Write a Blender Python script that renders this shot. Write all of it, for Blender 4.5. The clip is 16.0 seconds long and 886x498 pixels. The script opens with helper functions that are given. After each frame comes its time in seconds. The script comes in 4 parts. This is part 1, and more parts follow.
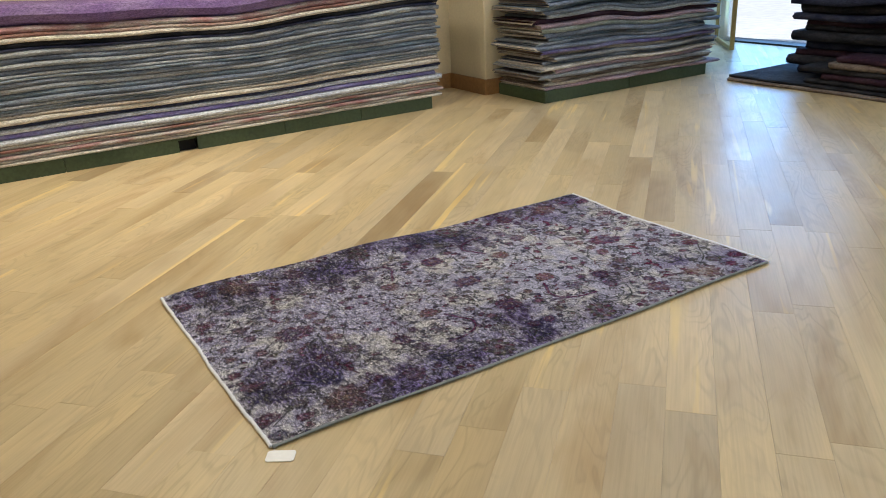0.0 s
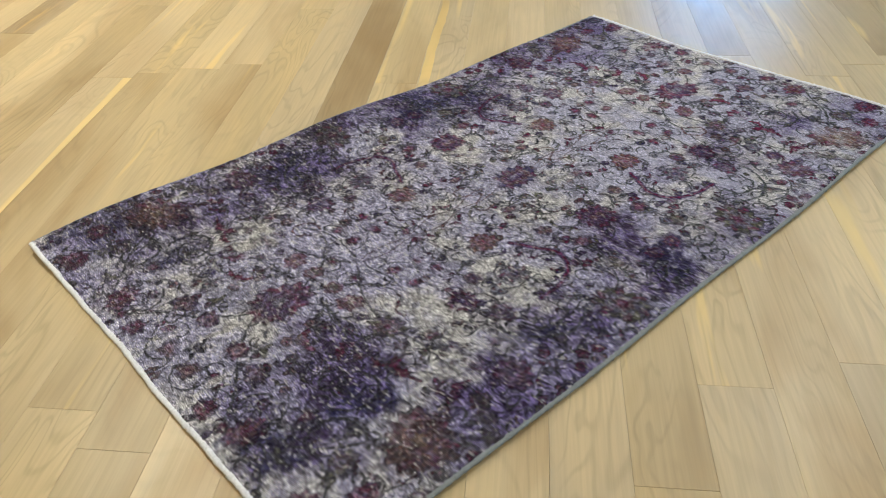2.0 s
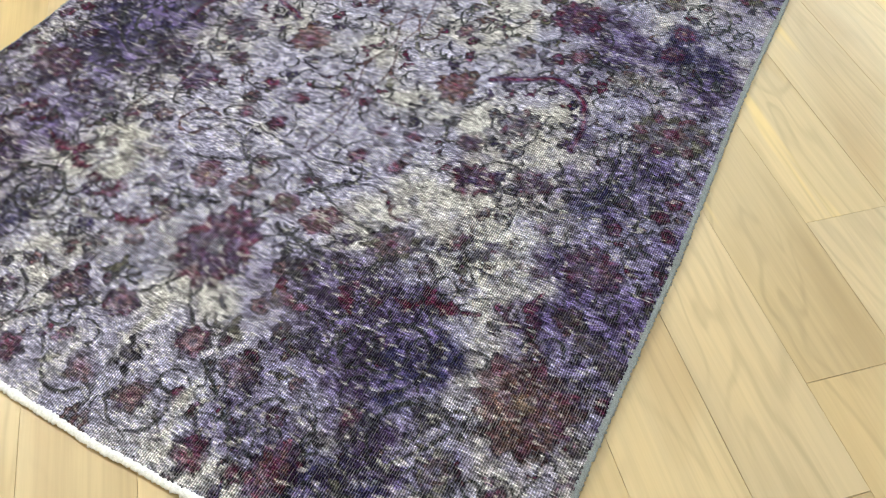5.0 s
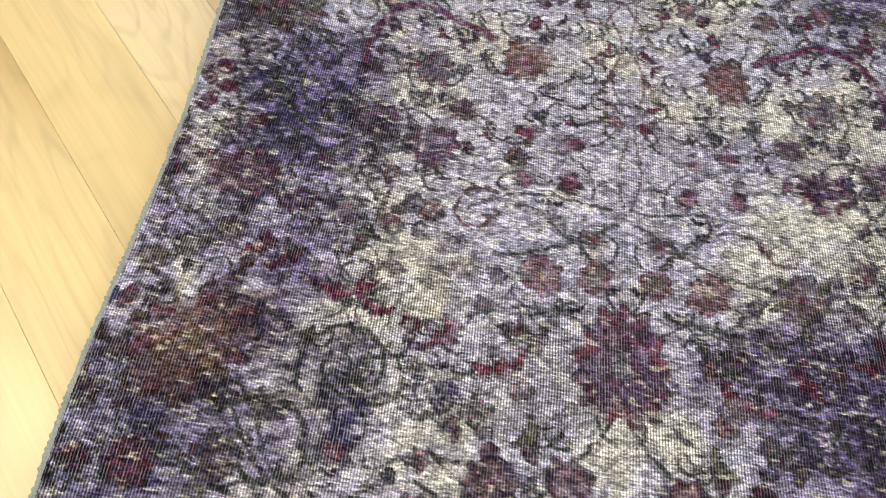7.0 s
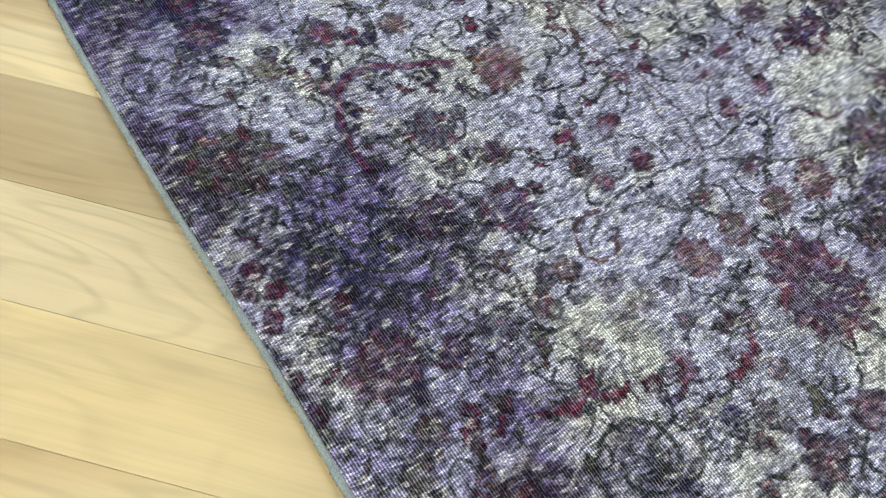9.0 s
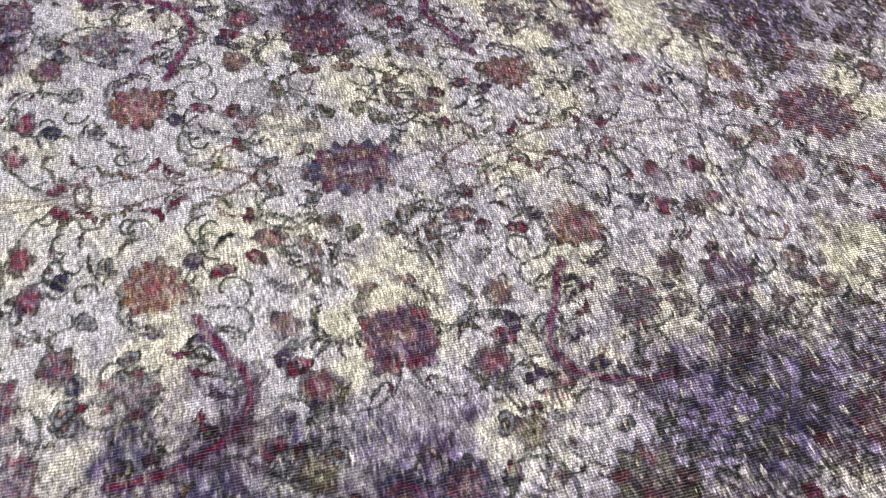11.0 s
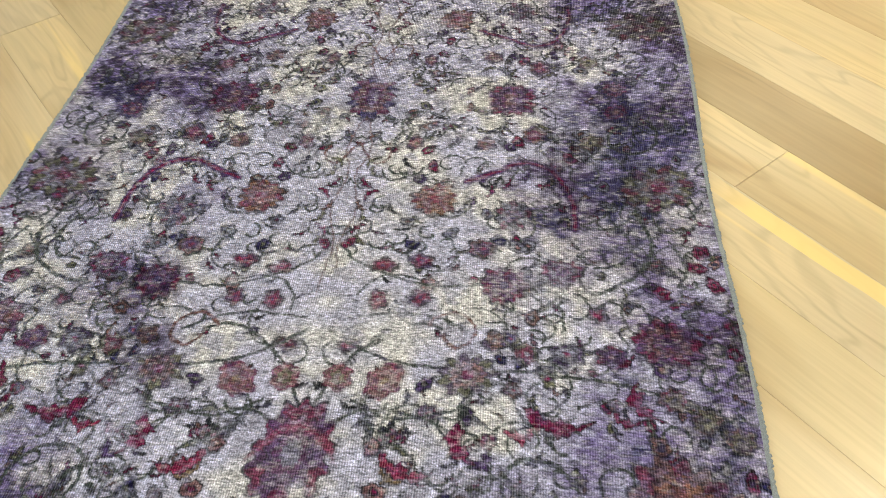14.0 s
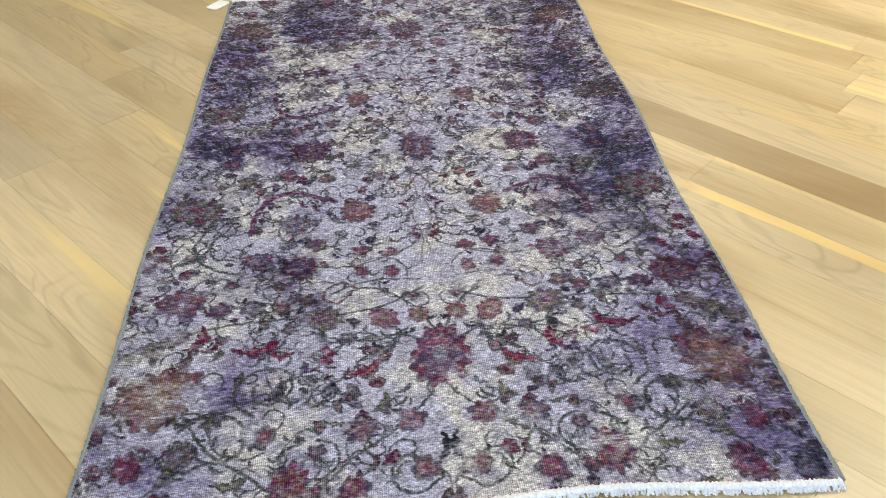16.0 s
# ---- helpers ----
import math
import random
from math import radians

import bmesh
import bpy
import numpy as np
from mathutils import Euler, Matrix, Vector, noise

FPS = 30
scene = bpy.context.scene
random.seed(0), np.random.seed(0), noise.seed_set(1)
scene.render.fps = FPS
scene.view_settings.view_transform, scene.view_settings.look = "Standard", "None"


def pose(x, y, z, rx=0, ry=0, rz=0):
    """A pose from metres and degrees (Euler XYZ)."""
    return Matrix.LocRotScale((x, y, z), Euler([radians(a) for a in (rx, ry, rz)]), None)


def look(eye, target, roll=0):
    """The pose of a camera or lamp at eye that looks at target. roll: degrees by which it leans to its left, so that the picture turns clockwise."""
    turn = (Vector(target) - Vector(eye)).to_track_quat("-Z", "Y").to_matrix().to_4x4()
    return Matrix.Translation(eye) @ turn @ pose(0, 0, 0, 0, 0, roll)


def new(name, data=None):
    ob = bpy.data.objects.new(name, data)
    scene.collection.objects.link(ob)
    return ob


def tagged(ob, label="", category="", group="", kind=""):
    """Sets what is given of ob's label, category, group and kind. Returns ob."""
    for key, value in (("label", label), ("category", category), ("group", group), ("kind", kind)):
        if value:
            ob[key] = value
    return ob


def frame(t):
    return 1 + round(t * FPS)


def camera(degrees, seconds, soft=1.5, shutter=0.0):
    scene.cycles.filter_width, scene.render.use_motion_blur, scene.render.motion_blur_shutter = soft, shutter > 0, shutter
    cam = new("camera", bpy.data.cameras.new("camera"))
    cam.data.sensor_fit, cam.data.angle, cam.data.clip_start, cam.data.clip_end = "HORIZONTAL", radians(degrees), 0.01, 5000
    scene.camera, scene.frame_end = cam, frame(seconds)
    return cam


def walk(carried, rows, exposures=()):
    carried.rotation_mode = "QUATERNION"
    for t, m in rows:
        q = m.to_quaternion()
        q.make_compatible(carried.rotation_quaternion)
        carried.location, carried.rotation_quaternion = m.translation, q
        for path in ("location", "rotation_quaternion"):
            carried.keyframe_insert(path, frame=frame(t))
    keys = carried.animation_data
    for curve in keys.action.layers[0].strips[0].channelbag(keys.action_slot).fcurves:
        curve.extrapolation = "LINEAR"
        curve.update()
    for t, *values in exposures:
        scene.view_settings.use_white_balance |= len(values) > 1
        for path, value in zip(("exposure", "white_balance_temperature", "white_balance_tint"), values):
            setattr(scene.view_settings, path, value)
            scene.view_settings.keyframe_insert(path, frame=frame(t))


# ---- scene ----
cam = camera(58.7, 16.0, soft=1.0)
PATH = [
    (0, (-0.476, -1.71, 1.212), (0.484, -0.116, 0.479), -3.1),
    (0.5, (-0.452, -1.403, 1.199), (0.532, 0.115, 0.347), -3.8),
    (1, (-0.337, -1.114, 1.132), (0.681, 0.306, 0.158), -3.1),
    (1.5, (-0.254, -0.85, 1.093), (0.772, 0.473, -0.001), -2.0),
    (2, (-0.263, -0.57, 1.047), (0.799, 0.631, -0.149), -1.9),
    (2.5, (-0.242, -0.421, 0.966), (0.766, 0.714, -0.336), -2.9),
    (3, (-0.165, -0.251, 0.92), (0.769, 0.811, -0.493), -4.7),
    (3.5, (-0.146, -0.162, 0.91), (0.764, 0.774, -0.605), -4.3),
    (3.7, (-0.155, -0.141, 0.909), (0.769, 0.743, -0.629), -3.6),
    (5.8, (-0.124, 0.235, 0.828), (0.969, 0.564, -0.814), 0.8),
    (6, (-0.093, 0.321, 0.824), (0.977, 0.6, -0.843), 0.7),
    (6.5, (-0.071, 0.525, 0.823), (0.984, 0.676, -0.869), 3.1),
    (7, (-0.059, 0.769, 0.797), (0.978, 0.801, -0.912), 5.5),
    (7.5, (0.026, 0.904, 0.739), (0.95, 0.857, -1.035), 7.2),
    (8, (0.106, 1.006, 0.713), (0.887, 0.864, -1.123), 9.8),
    (8.5, (0.186, 1.074, 0.733), (0.915, 0.733, -1.097), 11.0),
    (9, (0.29, 1.165, 0.799), (0.92, 0.573, -1.005), 9.7),
    (9.5, (0.487, 1.152, 0.787), (0.938, 0.346, -0.987), 8.0),
    (9.7, (0.602, 1.142, 0.787), (0.888, 0.267, -0.989), 11.6),
    (11.8, (1.424, 1.238, 0.798), (0.64, 0.258, -0.759), 4.5),
    (12, (1.508, 1.24, 0.809), (0.64, 0.29, -0.722), 3.5),
    (12.5, (1.693, 1.183, 0.827), (0.658, 0.345, -0.666), 0.5),
    (13, (1.852, 1.028, 0.807), (0.717, 0.425, -0.726), -1.7),
    (13.5, (2.021, 0.934, 0.863), (0.768, 0.569, -0.653), -3.0),
    (14, (2.117, 0.816, 0.875), (0.794, 0.654, -0.616), -3.3),
    (14.5, (2.134, 0.663, 0.872), (0.794, 0.625, -0.612), -2.3),
    (15, (2.255, 0.541, 0.943), (0.85, 0.581, -0.479), -1.3),
    (15.5, (2.435, 0.463, 0.975), (0.962, 0.569, -0.374), -0.7),
    (16, (2.627, 0.495, 0.992), (1.067, 0.621, -0.254), -0.7),
]
EXPOSURES = [(0.0, -0.26, 6000, 12), (2.0, -0.12, 5850, 8), (3.5, 0.20, 5350, 5), (6.5, 0.48, 6200, 5), (7.5, 0.42, 5900, 5), (8.0, 0.24, 5350, 3), (9.0, 0.33, 5400, 1), (9.7, 0.60, 6350, 7), (12.0, 0.48, 6450, 5), (14.5, 0.22, 6150, 6), (15.5, 0.22, 6050, 7), (16.0, 0.14, 5850, 9)]
walk(cam, [(t, look(eye, target, roll)) for t, eye, target, roll in PATH], EXPOSURES)

# ---- world, sun, large lights ----
world = bpy.data.worlds.new("sky")
scene.world = world
world.use_nodes = True
wn = world.node_tree.nodes
sky = wn.new("ShaderNodeTexSky")
sky.sky_type, sky.sun_disc = "NISHITA", False
sky.sun_elevation, sky.sun_rotation = radians(50), radians(0)
world.node_tree.links.new(sky.outputs[0], wn["Background"].inputs[0])
wn["Background"].inputs[1].default_value = 0.15

sun = new("sun", bpy.data.lights.new("sun", "SUN"))
sun.data.energy, sun.data.angle, sun.data.color = 5.0, radians(0.5), (1.0, 0.95, 0.86)
sun.matrix_world = look((0, 0, 0), (0.25, -0.64, -0.76))


def area(name, m, w, h, watts, colour, spread=180):
    lamp = new(name, bpy.data.lights.new(name, "AREA"))
    lamp.data.shape, lamp.data.size, lamp.data.size_y = "RECTANGLE", w, h
    lamp.data.energy, lamp.data.color = watts, colour
    lamp.data.spread = radians(spread)
    lamp.matrix_world = m
    return lamp


ROOM_X0, ROOM_X1, ROOM_Y0, ROOM_Y1, ROOM_H = -4.2, 6.9, -4.4, 4.14, 3.0
DOOR_Y0, DOOR_Y1, DOOR_H = 2.55, 4.36, 2.35
WIN_Y0, WIN_Y1, WIN_Z0, WIN_Z1 = -3.4, 1.2, 0.5, 2.5
area("door_daylight", look((ROOM_X1 + 0.25, (DOOR_Y0 + DOOR_Y1) / 2, 1.25), (0, 2.6, 0.4)), 1.7, 2.2, 90, (0.22, 0.52, 1.0))
# fill light through an unseen window, added to brighten the rug's side
area("added_window_fill", look((ROOM_X1 + 0.3, (WIN_Y0 + WIN_Y1) / 2, 1.5), (0, -1.1, 0.9)), 4.4, 1.9, 75, (0.70, 0.90, 1.0))
# unseen ceiling lamps, added in a grid; power and tint set by place
LAMPS = [(x, 2.85 if y > 2 and x == 0.6 else y) for x in (-2.4, 0.6, 3.6) for y in (-2.6, 0.4, 2.7)]
for lx, ly in LAMPS:
    area("added_ceiling_light", look((lx, ly, ROOM_H - 0.045), (lx, ly, 0)), 0.55, 0.55, (38 if lx < 0 else 46) if ly > 2 and lx < 3 else 7 if lx < 0 else 34 if ly < 0 else 12 if ly > 2 else 18, (1.0, 0.87, 0.62) if ly > 2 and lx < 3 else (1.0, 0.955, 0.87), 125 if ly > 2 else 180)


# ---- materials ----
class Mat:
    """Builds one procedural material node by node."""

    def __init__(self, name, rough=0.6, metal=0.0):
        self.mat = bpy.data.materials.new(name)
        self.mat.use_nodes = True
        self.tree = self.mat.node_tree
        self.bsdf = self.tree.nodes["Principled BSDF"]
        self.bsdf.inputs["Roughness"].default_value = rough
        self.bsdf.inputs["Metallic"].default_value = metal

    def node(self, kind, **values):
        n = self.tree.nodes.new(kind)
        for key, value in values.items():
            n.inputs[key.replace("_", " ")].default_value = value
        return n

    def link(self, a, b):
        self.tree.links.new(a, b)

    def coords(self, scale=(1, 1, 1), world_space=False, shift=None):
        out = self.tree.nodes.new("ShaderNodeNewGeometry").outputs["Position"] if world_space else self.tree.nodes.new("ShaderNodeTexCoord").outputs["Object"]
        m = self.tree.nodes.new("ShaderNodeMapping")
        m.inputs["Scale"].default_value = scale
        self.link(out, m.inputs["Vector"])
        if shift is not None:
            self.link(shift, m.inputs["Location"])
        return m.outputs[0]

    def noise(self, at, scale, detail=3.0, rough=0.55, distortion=0.0):
        n = self.node("ShaderNodeTexNoise", Scale=scale, Detail=detail, Roughness=rough, Distortion=distortion)
        self.link(at, n.inputs["Vector"])
        return n.outputs["Fac"]

    def ramp(self, fac, stops):
        n = self.tree.nodes.new("ShaderNodeValToRGB")
        el = n.color_ramp.elements
        while len(el) < len(stops):
            el.new(0.5)
        for e, (p, c) in zip(el, stops):
            e.position, e.color = p, (*c, 1) if len(c) == 3 else c
        self.link(fac, n.inputs[0])
        return n.outputs[0]

    def mix(self, fac, a, b, mode="MIX"):
        n = self.tree.nodes.new("ShaderNodeMix")
        n.data_type, n.blend_type = "RGBA", mode
        for v, s in ((fac, n.inputs[0]), (a, n.inputs[6]), (b, n.inputs[7])):
            if isinstance(v, (int, float)):
                s.default_value = v
            elif isinstance(v, tuple):
                s.default_value = (*v, 1)
            else:
                self.link(v, s)
        return n.outputs[2]

    def bump(self, height, strength, distance):
        n = self.node("ShaderNodeBump", Strength=strength, Distance=distance)
        self.link(height, n.inputs["Height"])
        self.link(n.outputs[0], self.bsdf.inputs["Normal"])

    def colour(self, out):
        self.link(out, self.bsdf.inputs["Base Color"])
        return self


def grey(v):
    return (v, v, v)


def plain(name, base, rough=0.6, metal=0.0, scale=30.0, amount=0.25, bump=0.15, distance=0.002):
    """A surface of one colour with fine grain and broad stains."""
    m = Mat(name, rough, metal)
    at = m.coords(world_space=True)
    fine, broad = m.noise(at, scale, 5), m.noise(at, scale / 14, 3)
    lo, hi = 1 - amount, 1 + amount * 0.6
    c = m.mix(1.0, base, m.ramp(fine, [(0.25, grey(lo)), (0.75, grey(hi))]), "MULTIPLY")
    m.colour(m.mix(1.0, c, m.ramp(broad, [(0.3, grey(1 - amount * 0.5)), (0.7, grey(1.0))]), "MULTIPLY"))
    m.bump(fine, bump, distance)
    return m.mat


def oak():
    """Oiled oak: tone by plank, long grain, cathedral figure, pale sapwood streaks."""
    m = Mat("oiled_oak", 0.36)
    info = m.tree.nodes.new("ShaderNodeObjectInfo")
    geo = m.tree.nodes.new("ShaderNodeNewGeometry")
    rnd = m.tree.nodes.new("ShaderNodeMath")
    rnd.operation = "ADD"
    m.link(info.outputs["Random"], rnd.inputs[0])
    m.link(geo.outputs["Random Per Island"], rnd.inputs[1])
    wrap = m.tree.nodes.new("ShaderNodeMath")
    wrap.operation = "FRACT"
    m.link(rnd.outputs[0], wrap.inputs[0])
    jump = m.tree.nodes.new("ShaderNodeMath")
    jump.operation = "MULTIPLY"
    jump.inputs[1].default_value = 37.0
    m.link(wrap.outputs[0], jump.inputs[0])
    turn = m.tree.nodes.new("ShaderNodeVectorRotate")
    turn.rotation_type = "Z_AXIS"
    turn.inputs["Angle"].default_value = -radians(PLANK_TURN)
    m.link(geo.outputs["Position"], turn.inputs["Vector"])

    def stretched(sx, sy):
        mp = m.tree.nodes.new("ShaderNodeMapping")
        mp.inputs["Scale"].default_value = (sx, sy, 1)
        m.link(turn.outputs[0], mp.inputs["Vector"])
        m.link(jump.outputs[0], mp.inputs["Location"])
        return mp.outputs[0]

    tone = m.ramp(wrap.outputs[0], [(0.0, (0.36, 0.268, 0.15)), (0.04, (0.44, 0.336, 0.188)), (0.16, (0.495, 0.385, 0.215)), (0.60, (0.54, 0.425, 0.245)), (0.86, (0.60, 0.475, 0.285)), (1.0, (0.46, 0.37, 0.235))])
    figure = m.noise(stretched(1.5, 6.5), 1.0, 2, 0.5, 0.8)
    mul = m.tree.nodes.new("ShaderNodeMath")
    mul.operation = "MULTIPLY"
    mul.inputs[1].default_value = 74.0
    m.link(figure, mul.inputs[0])
    sn = m.tree.nodes.new("ShaderNodeMath")
    sn.operation = "SINE"
    m.link(mul.outputs[0], sn.inputs[0])
    rings = m.ramp(sn.outputs[0], [(0.0, grey(1.04)), (0.55, grey(0.99)), (1.0, grey(0.87))])
    # the figure shows on some planks and in some stretches only
    shows = m.ramp(m.noise(stretched(0.8, 3.0), 1.0, 2), [(0.46, grey(0.08)), (0.60, grey(0.9))])
    grain = m.noise(stretched(3.5, 130.0), 1.0, 4, 0.6)
    c = m.mix(shows, tone, m.mix(1.0, tone, rings, "MULTIPLY"))
    c = m.mix(1.0, c, m.ramp(grain, [(0.3, grey(0.91)), (0.62, grey(1.03))]), "MULTIPLY")
    sap = m.noise(stretched(0.6, 12.0), 1.0, 3, 0.5, 0.5)
    c = m.mix(m.ramp(sap, [(0.635, grey(0.0)), (0.68, grey(0.75)), (0.80, grey(0.9))]), c, (0.72, 0.55, 0.24))
    # one long streak of sapwood beside the rug
    xyz = m.tree.nodes.new("ShaderNodeSeparateXYZ")
    m.link(turn.outputs[0], xyz.inputs[0])
    off = m.tree.nodes.new("ShaderNodeMath")
    off.operation = "MULTIPLY_ADD"
    off.inputs[1].default_value, off.inputs[2].default_value = 0.05, 0.035
    m.link(m.noise(stretched(3.0, 3.0), 1.0, 2), off.inputs[0])
    away = m.tree.nodes.new("ShaderNodeMath")
    away.operation = "COMPARE"
    away.inputs[2].default_value = 0.015
    m.link(xyz.outputs["Y"], away.inputs[0])
    m.link(off.outputs[0], away.inputs[1])
    reach = m.node("ShaderNodeMapRange", From_Min=1.62, From_Max=1.72)
    m.link(xyz.outputs["X"], reach.inputs["Value"])
    stop = m.node("ShaderNodeMapRange", From_Min=2.7, From_Max=2.3)
    m.link(xyz.outputs["X"], stop.inputs["Value"])
    streak = m.mix(1.0, m.mix(1.0, away.outputs[0], reach.outputs[0], "MULTIPLY"), stop.outputs[0], "MULTIPLY")
    c = m.mix(m.mix(1.0, streak, grey(0.8), "MULTIPLY"), c, (0.74, 0.54, 0.20))
    drift = m.noise(stretched(1.0, 3.6), 1.0, 3, 0.55, 0.8)
    c = m.mix(1.0, c, m.ramp(drift, [(0.30, (0.78, 0.71, 0.62)), (0.48, grey(0.98)), (0.68, (1.12, 1.10, 1.04))]), "MULTIPLY")
    dark = m.noise(stretched(0.9, 9.0), 1.7, 3, 0.5, 0.4)
    c = m.mix(m.ramp(dark, [(0.24, grey(0.40)), (0.38, grey(0.0))]), c, (0.36, 0.265, 0.135))
    m.colour(c)
    gloss = m.noise(stretched(4, 9), 1.0, 3)
    m.link(m.ramp(gloss, [(0.3, grey(0.31)), (0.7, grey(0.42))]), m.bsdf.inputs["Roughness"])
    m.bump(grain, 0.05, 0.001)
    return m.mat


PLANK_TURN, PLANK_W, PLANK_N0 = 41.7, 0.132, 0.4457
OAK = oak()
WALL = plain("cream_plaster", (0.72, 0.64, 0.46), 0.8, 0, 60, 0.08, 0.1)
WHITE = plain("white_plaster", (0.78, 0.76, 0.70), 0.8, 0, 60, 0.06, 0.1)
BASEBOARD = plain("oak_baseboard", (0.36, 0.20, 0.085), 0.45, 0, 40, 0.25, 0.1)
GREEN = plain("green_painted_board", (0.047, 0.075, 0.035), 0.55, 0, 45, 0.35, 0.2)
SHADE_BLACK = plain("opening_shade_black", (0.006, 0.006, 0.007), 0.95, 0, 60, 0.3, 0.1)
BRASS = plain("brass_frame", (0.55, 0.40, 0.16), 0.35, 0.9, 50, 0.2, 0.05)
IRON = plain("dark_threshold", (0.03, 0.028, 0.026), 0.5, 0.6, 50, 0.3, 0.1)
PAVING = plain("pale_paving", (0.80, 0.80, 0.79), 0.85, 0, 8, 0.15, 0.2)
SEAM = plain("dark_subfloor", (0.17, 0.115, 0.06), 0.9, 0, 30, 0.3, 0.1)
PAPER = plain("white_paper", (0.92, 0.92, 0.91), 0.7, 0, 80, 0.05, 0.05)
CORD = plain("white_cotton_cord", (0.88, 0.88, 0.92), 0.9, 0, 300, 0.25, 0.8, 0.001)
BINDING = plain("blue_grey_overcast_wool", (0.27, 0.30, 0.315), 0.9, 0, 500, 0.4, 0.8, 0.001)
LAMPMAT = plain("white_lamp_metal", (0.75, 0.75, 0.73), 0.4, 0, 60, 0.05, 0.05)


def glass_material():
    m = Mat("door_glass", 0.02)
    m.bsdf.inputs["Base Color"].default_value = (0.97, 0.99, 0.98, 1)
    m.bsdf.inputs["Transmission Weight"].default_value = 1.0
    m.bsdf.inputs["IOR"].default_value = 1.45
    return m.mat


GLASS = glass_material()


def rug_wool(name, base, second, scale=55.0):
    """Wool of a folded carpet: two dyes mottled along the fold, pile relief."""
    m = Mat(name, 0.95)
    m.bsdf.inputs["Specular IOR Level"].default_value = 0.1
    at = m.coords((1, 1, 3), world_space=True)
    big, small = m.noise(at, 5.0, 4, 0.6), m.noise(at, scale, 4, 0.7)
    c = m.mix(m.ramp(big, [(0.40, grey(0.0)), (0.62, grey(1.0))]), base, second)
    c = m.mix(1.0, c, m.ramp(small, [(0.3, grey(0.45)), (0.7, grey(1.3))]), "MULTIPLY")
    m.colour(c)
    m.bump(small, 0.7, 0.006)
    return m.mat


def pile_material():
    """Worn wool pile: the dyed pattern and painted nap shade from the mesh, broken by knots, with the cotton warp
    showing as pale cords along the rug.
    """
    m = Mat("worn_purple_pile", 0.93)
    m.bsdf.inputs["Specular IOR Level"].default_value = 0.06
    dye = m.tree.nodes.new("ShaderNodeVertexColor")
    dye.layer_name = "dye"
    at = m.coords((1, 1, 1), world_space=True)
    rows = m.noise(m.coords((350, 90, 1), world_space=True), 1.0, 3, 0.7)
    knots = m.noise(at, 420, 2, 0.7)
    c = m.mix(1.0, dye.outputs[0], m.ramp(rows, [(0.37, grey(0.48)), (0.5, grey(0.98)), (0.63, grey(1.34))]), "MULTIPLY")
    c = m.mix(1.0, c, m.ramp(knots, [(0.34, grey(0.55)), (0.66, grey(1.42))]), "MULTIPLY")
    xyz = m.tree.nodes.new("ShaderNodeSeparateXYZ")
    drift = m.node("ShaderNodeTexNoise", Scale=9.0, Detail=2.0)
    m.link(at, drift.inputs["Vector"])
    sway = m.mix(0.006, at, drift.outputs["Color"], "ADD")
    m.link(sway, xyz.inputs[0])

    def wave(axis, pitch):
        mul, sn = m.tree.nodes.new("ShaderNodeMath"), m.tree.nodes.new("ShaderNodeMath")
        mul.operation, mul.inputs[1].default_value, sn.operation = "MULTIPLY", math.tau / pitch, "SINE"
        m.link(xyz.outputs[axis], mul.inputs[0])
        m.link(mul.outputs[0], sn.inputs[0])
        half = m.node("ShaderNodeMapRange", From_Min=-1.0, From_Max=1.0)
        m.link(sn.outputs[0], half.inputs["Value"])
        return half.outputs[0]

    ply = m.tree.nodes.new("ShaderNodeSeparateXYZ")
    m.link(at, ply.inputs[0])
    fresh = m.ramp(ply.outputs["X"], [(0.30, grey(1.0)), (0.99, grey(0.42))])
    weft, warp = wave("X", 0.0036), wave("Y", 0.0031)
    thin_x = m.ramp(m.noise(at, 7.0, 3), [(0.50, grey(0.0)), (0.72, grey(0.22))])
    thin_y = m.ramp(m.noise(at, 5.0, 3), [(0.36, grey(0.30)), (0.60, grey(0.95))])
    thin_y = m.mix(1.0, thin_y, fresh, "MULTIPLY")
    c = m.mix(thin_x, c, m.mix(1.0, c, m.ramp(weft, [(0.10, grey(0.55)), (0.45, grey(1.05)), (1.0, grey(1.25))]), "MULTIPLY"))
    c = m.mix(thin_y, c, m.mix(1.0, c, m.ramp(warp, [(0.12, grey(0.33)), (0.50, grey(0.96)), (0.95, grey(1.38))]), "MULTIPLY"))
    # cotton cords laid bare, broken along their length
    broken = m.noise(m.coords((90, 330, 1), world_space=True), 1.0, 2, 0.6)
    cord_on = m.mix(1.0, m.ramp(warp, [(0.60, grey(0.0)), (0.92, grey(0.30))]), m.ramp(broken, [(0.42, grey(0.0)), (0.62, grey(1.0))]), "MULTIPLY")
    c = m.mix(m.mix(1.0, cord_on, thin_y, "MULTIPLY"), c, (0.56, 0.55, 0.57))
    m.colour(c)
    m.bump(m.mix(0.5, rows, warp), 0.5, 0.003)
    return m.mat


# ---- mesh helpers ----
def mesh_of(bm, name):
    data = bpy.data.meshes.new(name)
    bm.to_mesh(data)
    bm.free()
    return data


def part(name, bm, material, parent=None, label="", smooth=False):
    data = bm if isinstance(bm, bpy.types.Mesh) else mesh_of(bm, name)
    if not data.materials:
        data.materials.append(material)
    if smooth:
        data.polygons.foreach_set("use_smooth", [True] * len(data.polygons))
    ob = new(name, data)
    if parent is not None:
        ob.parent = parent
    if label:
        ob["label"] = label
    return ob


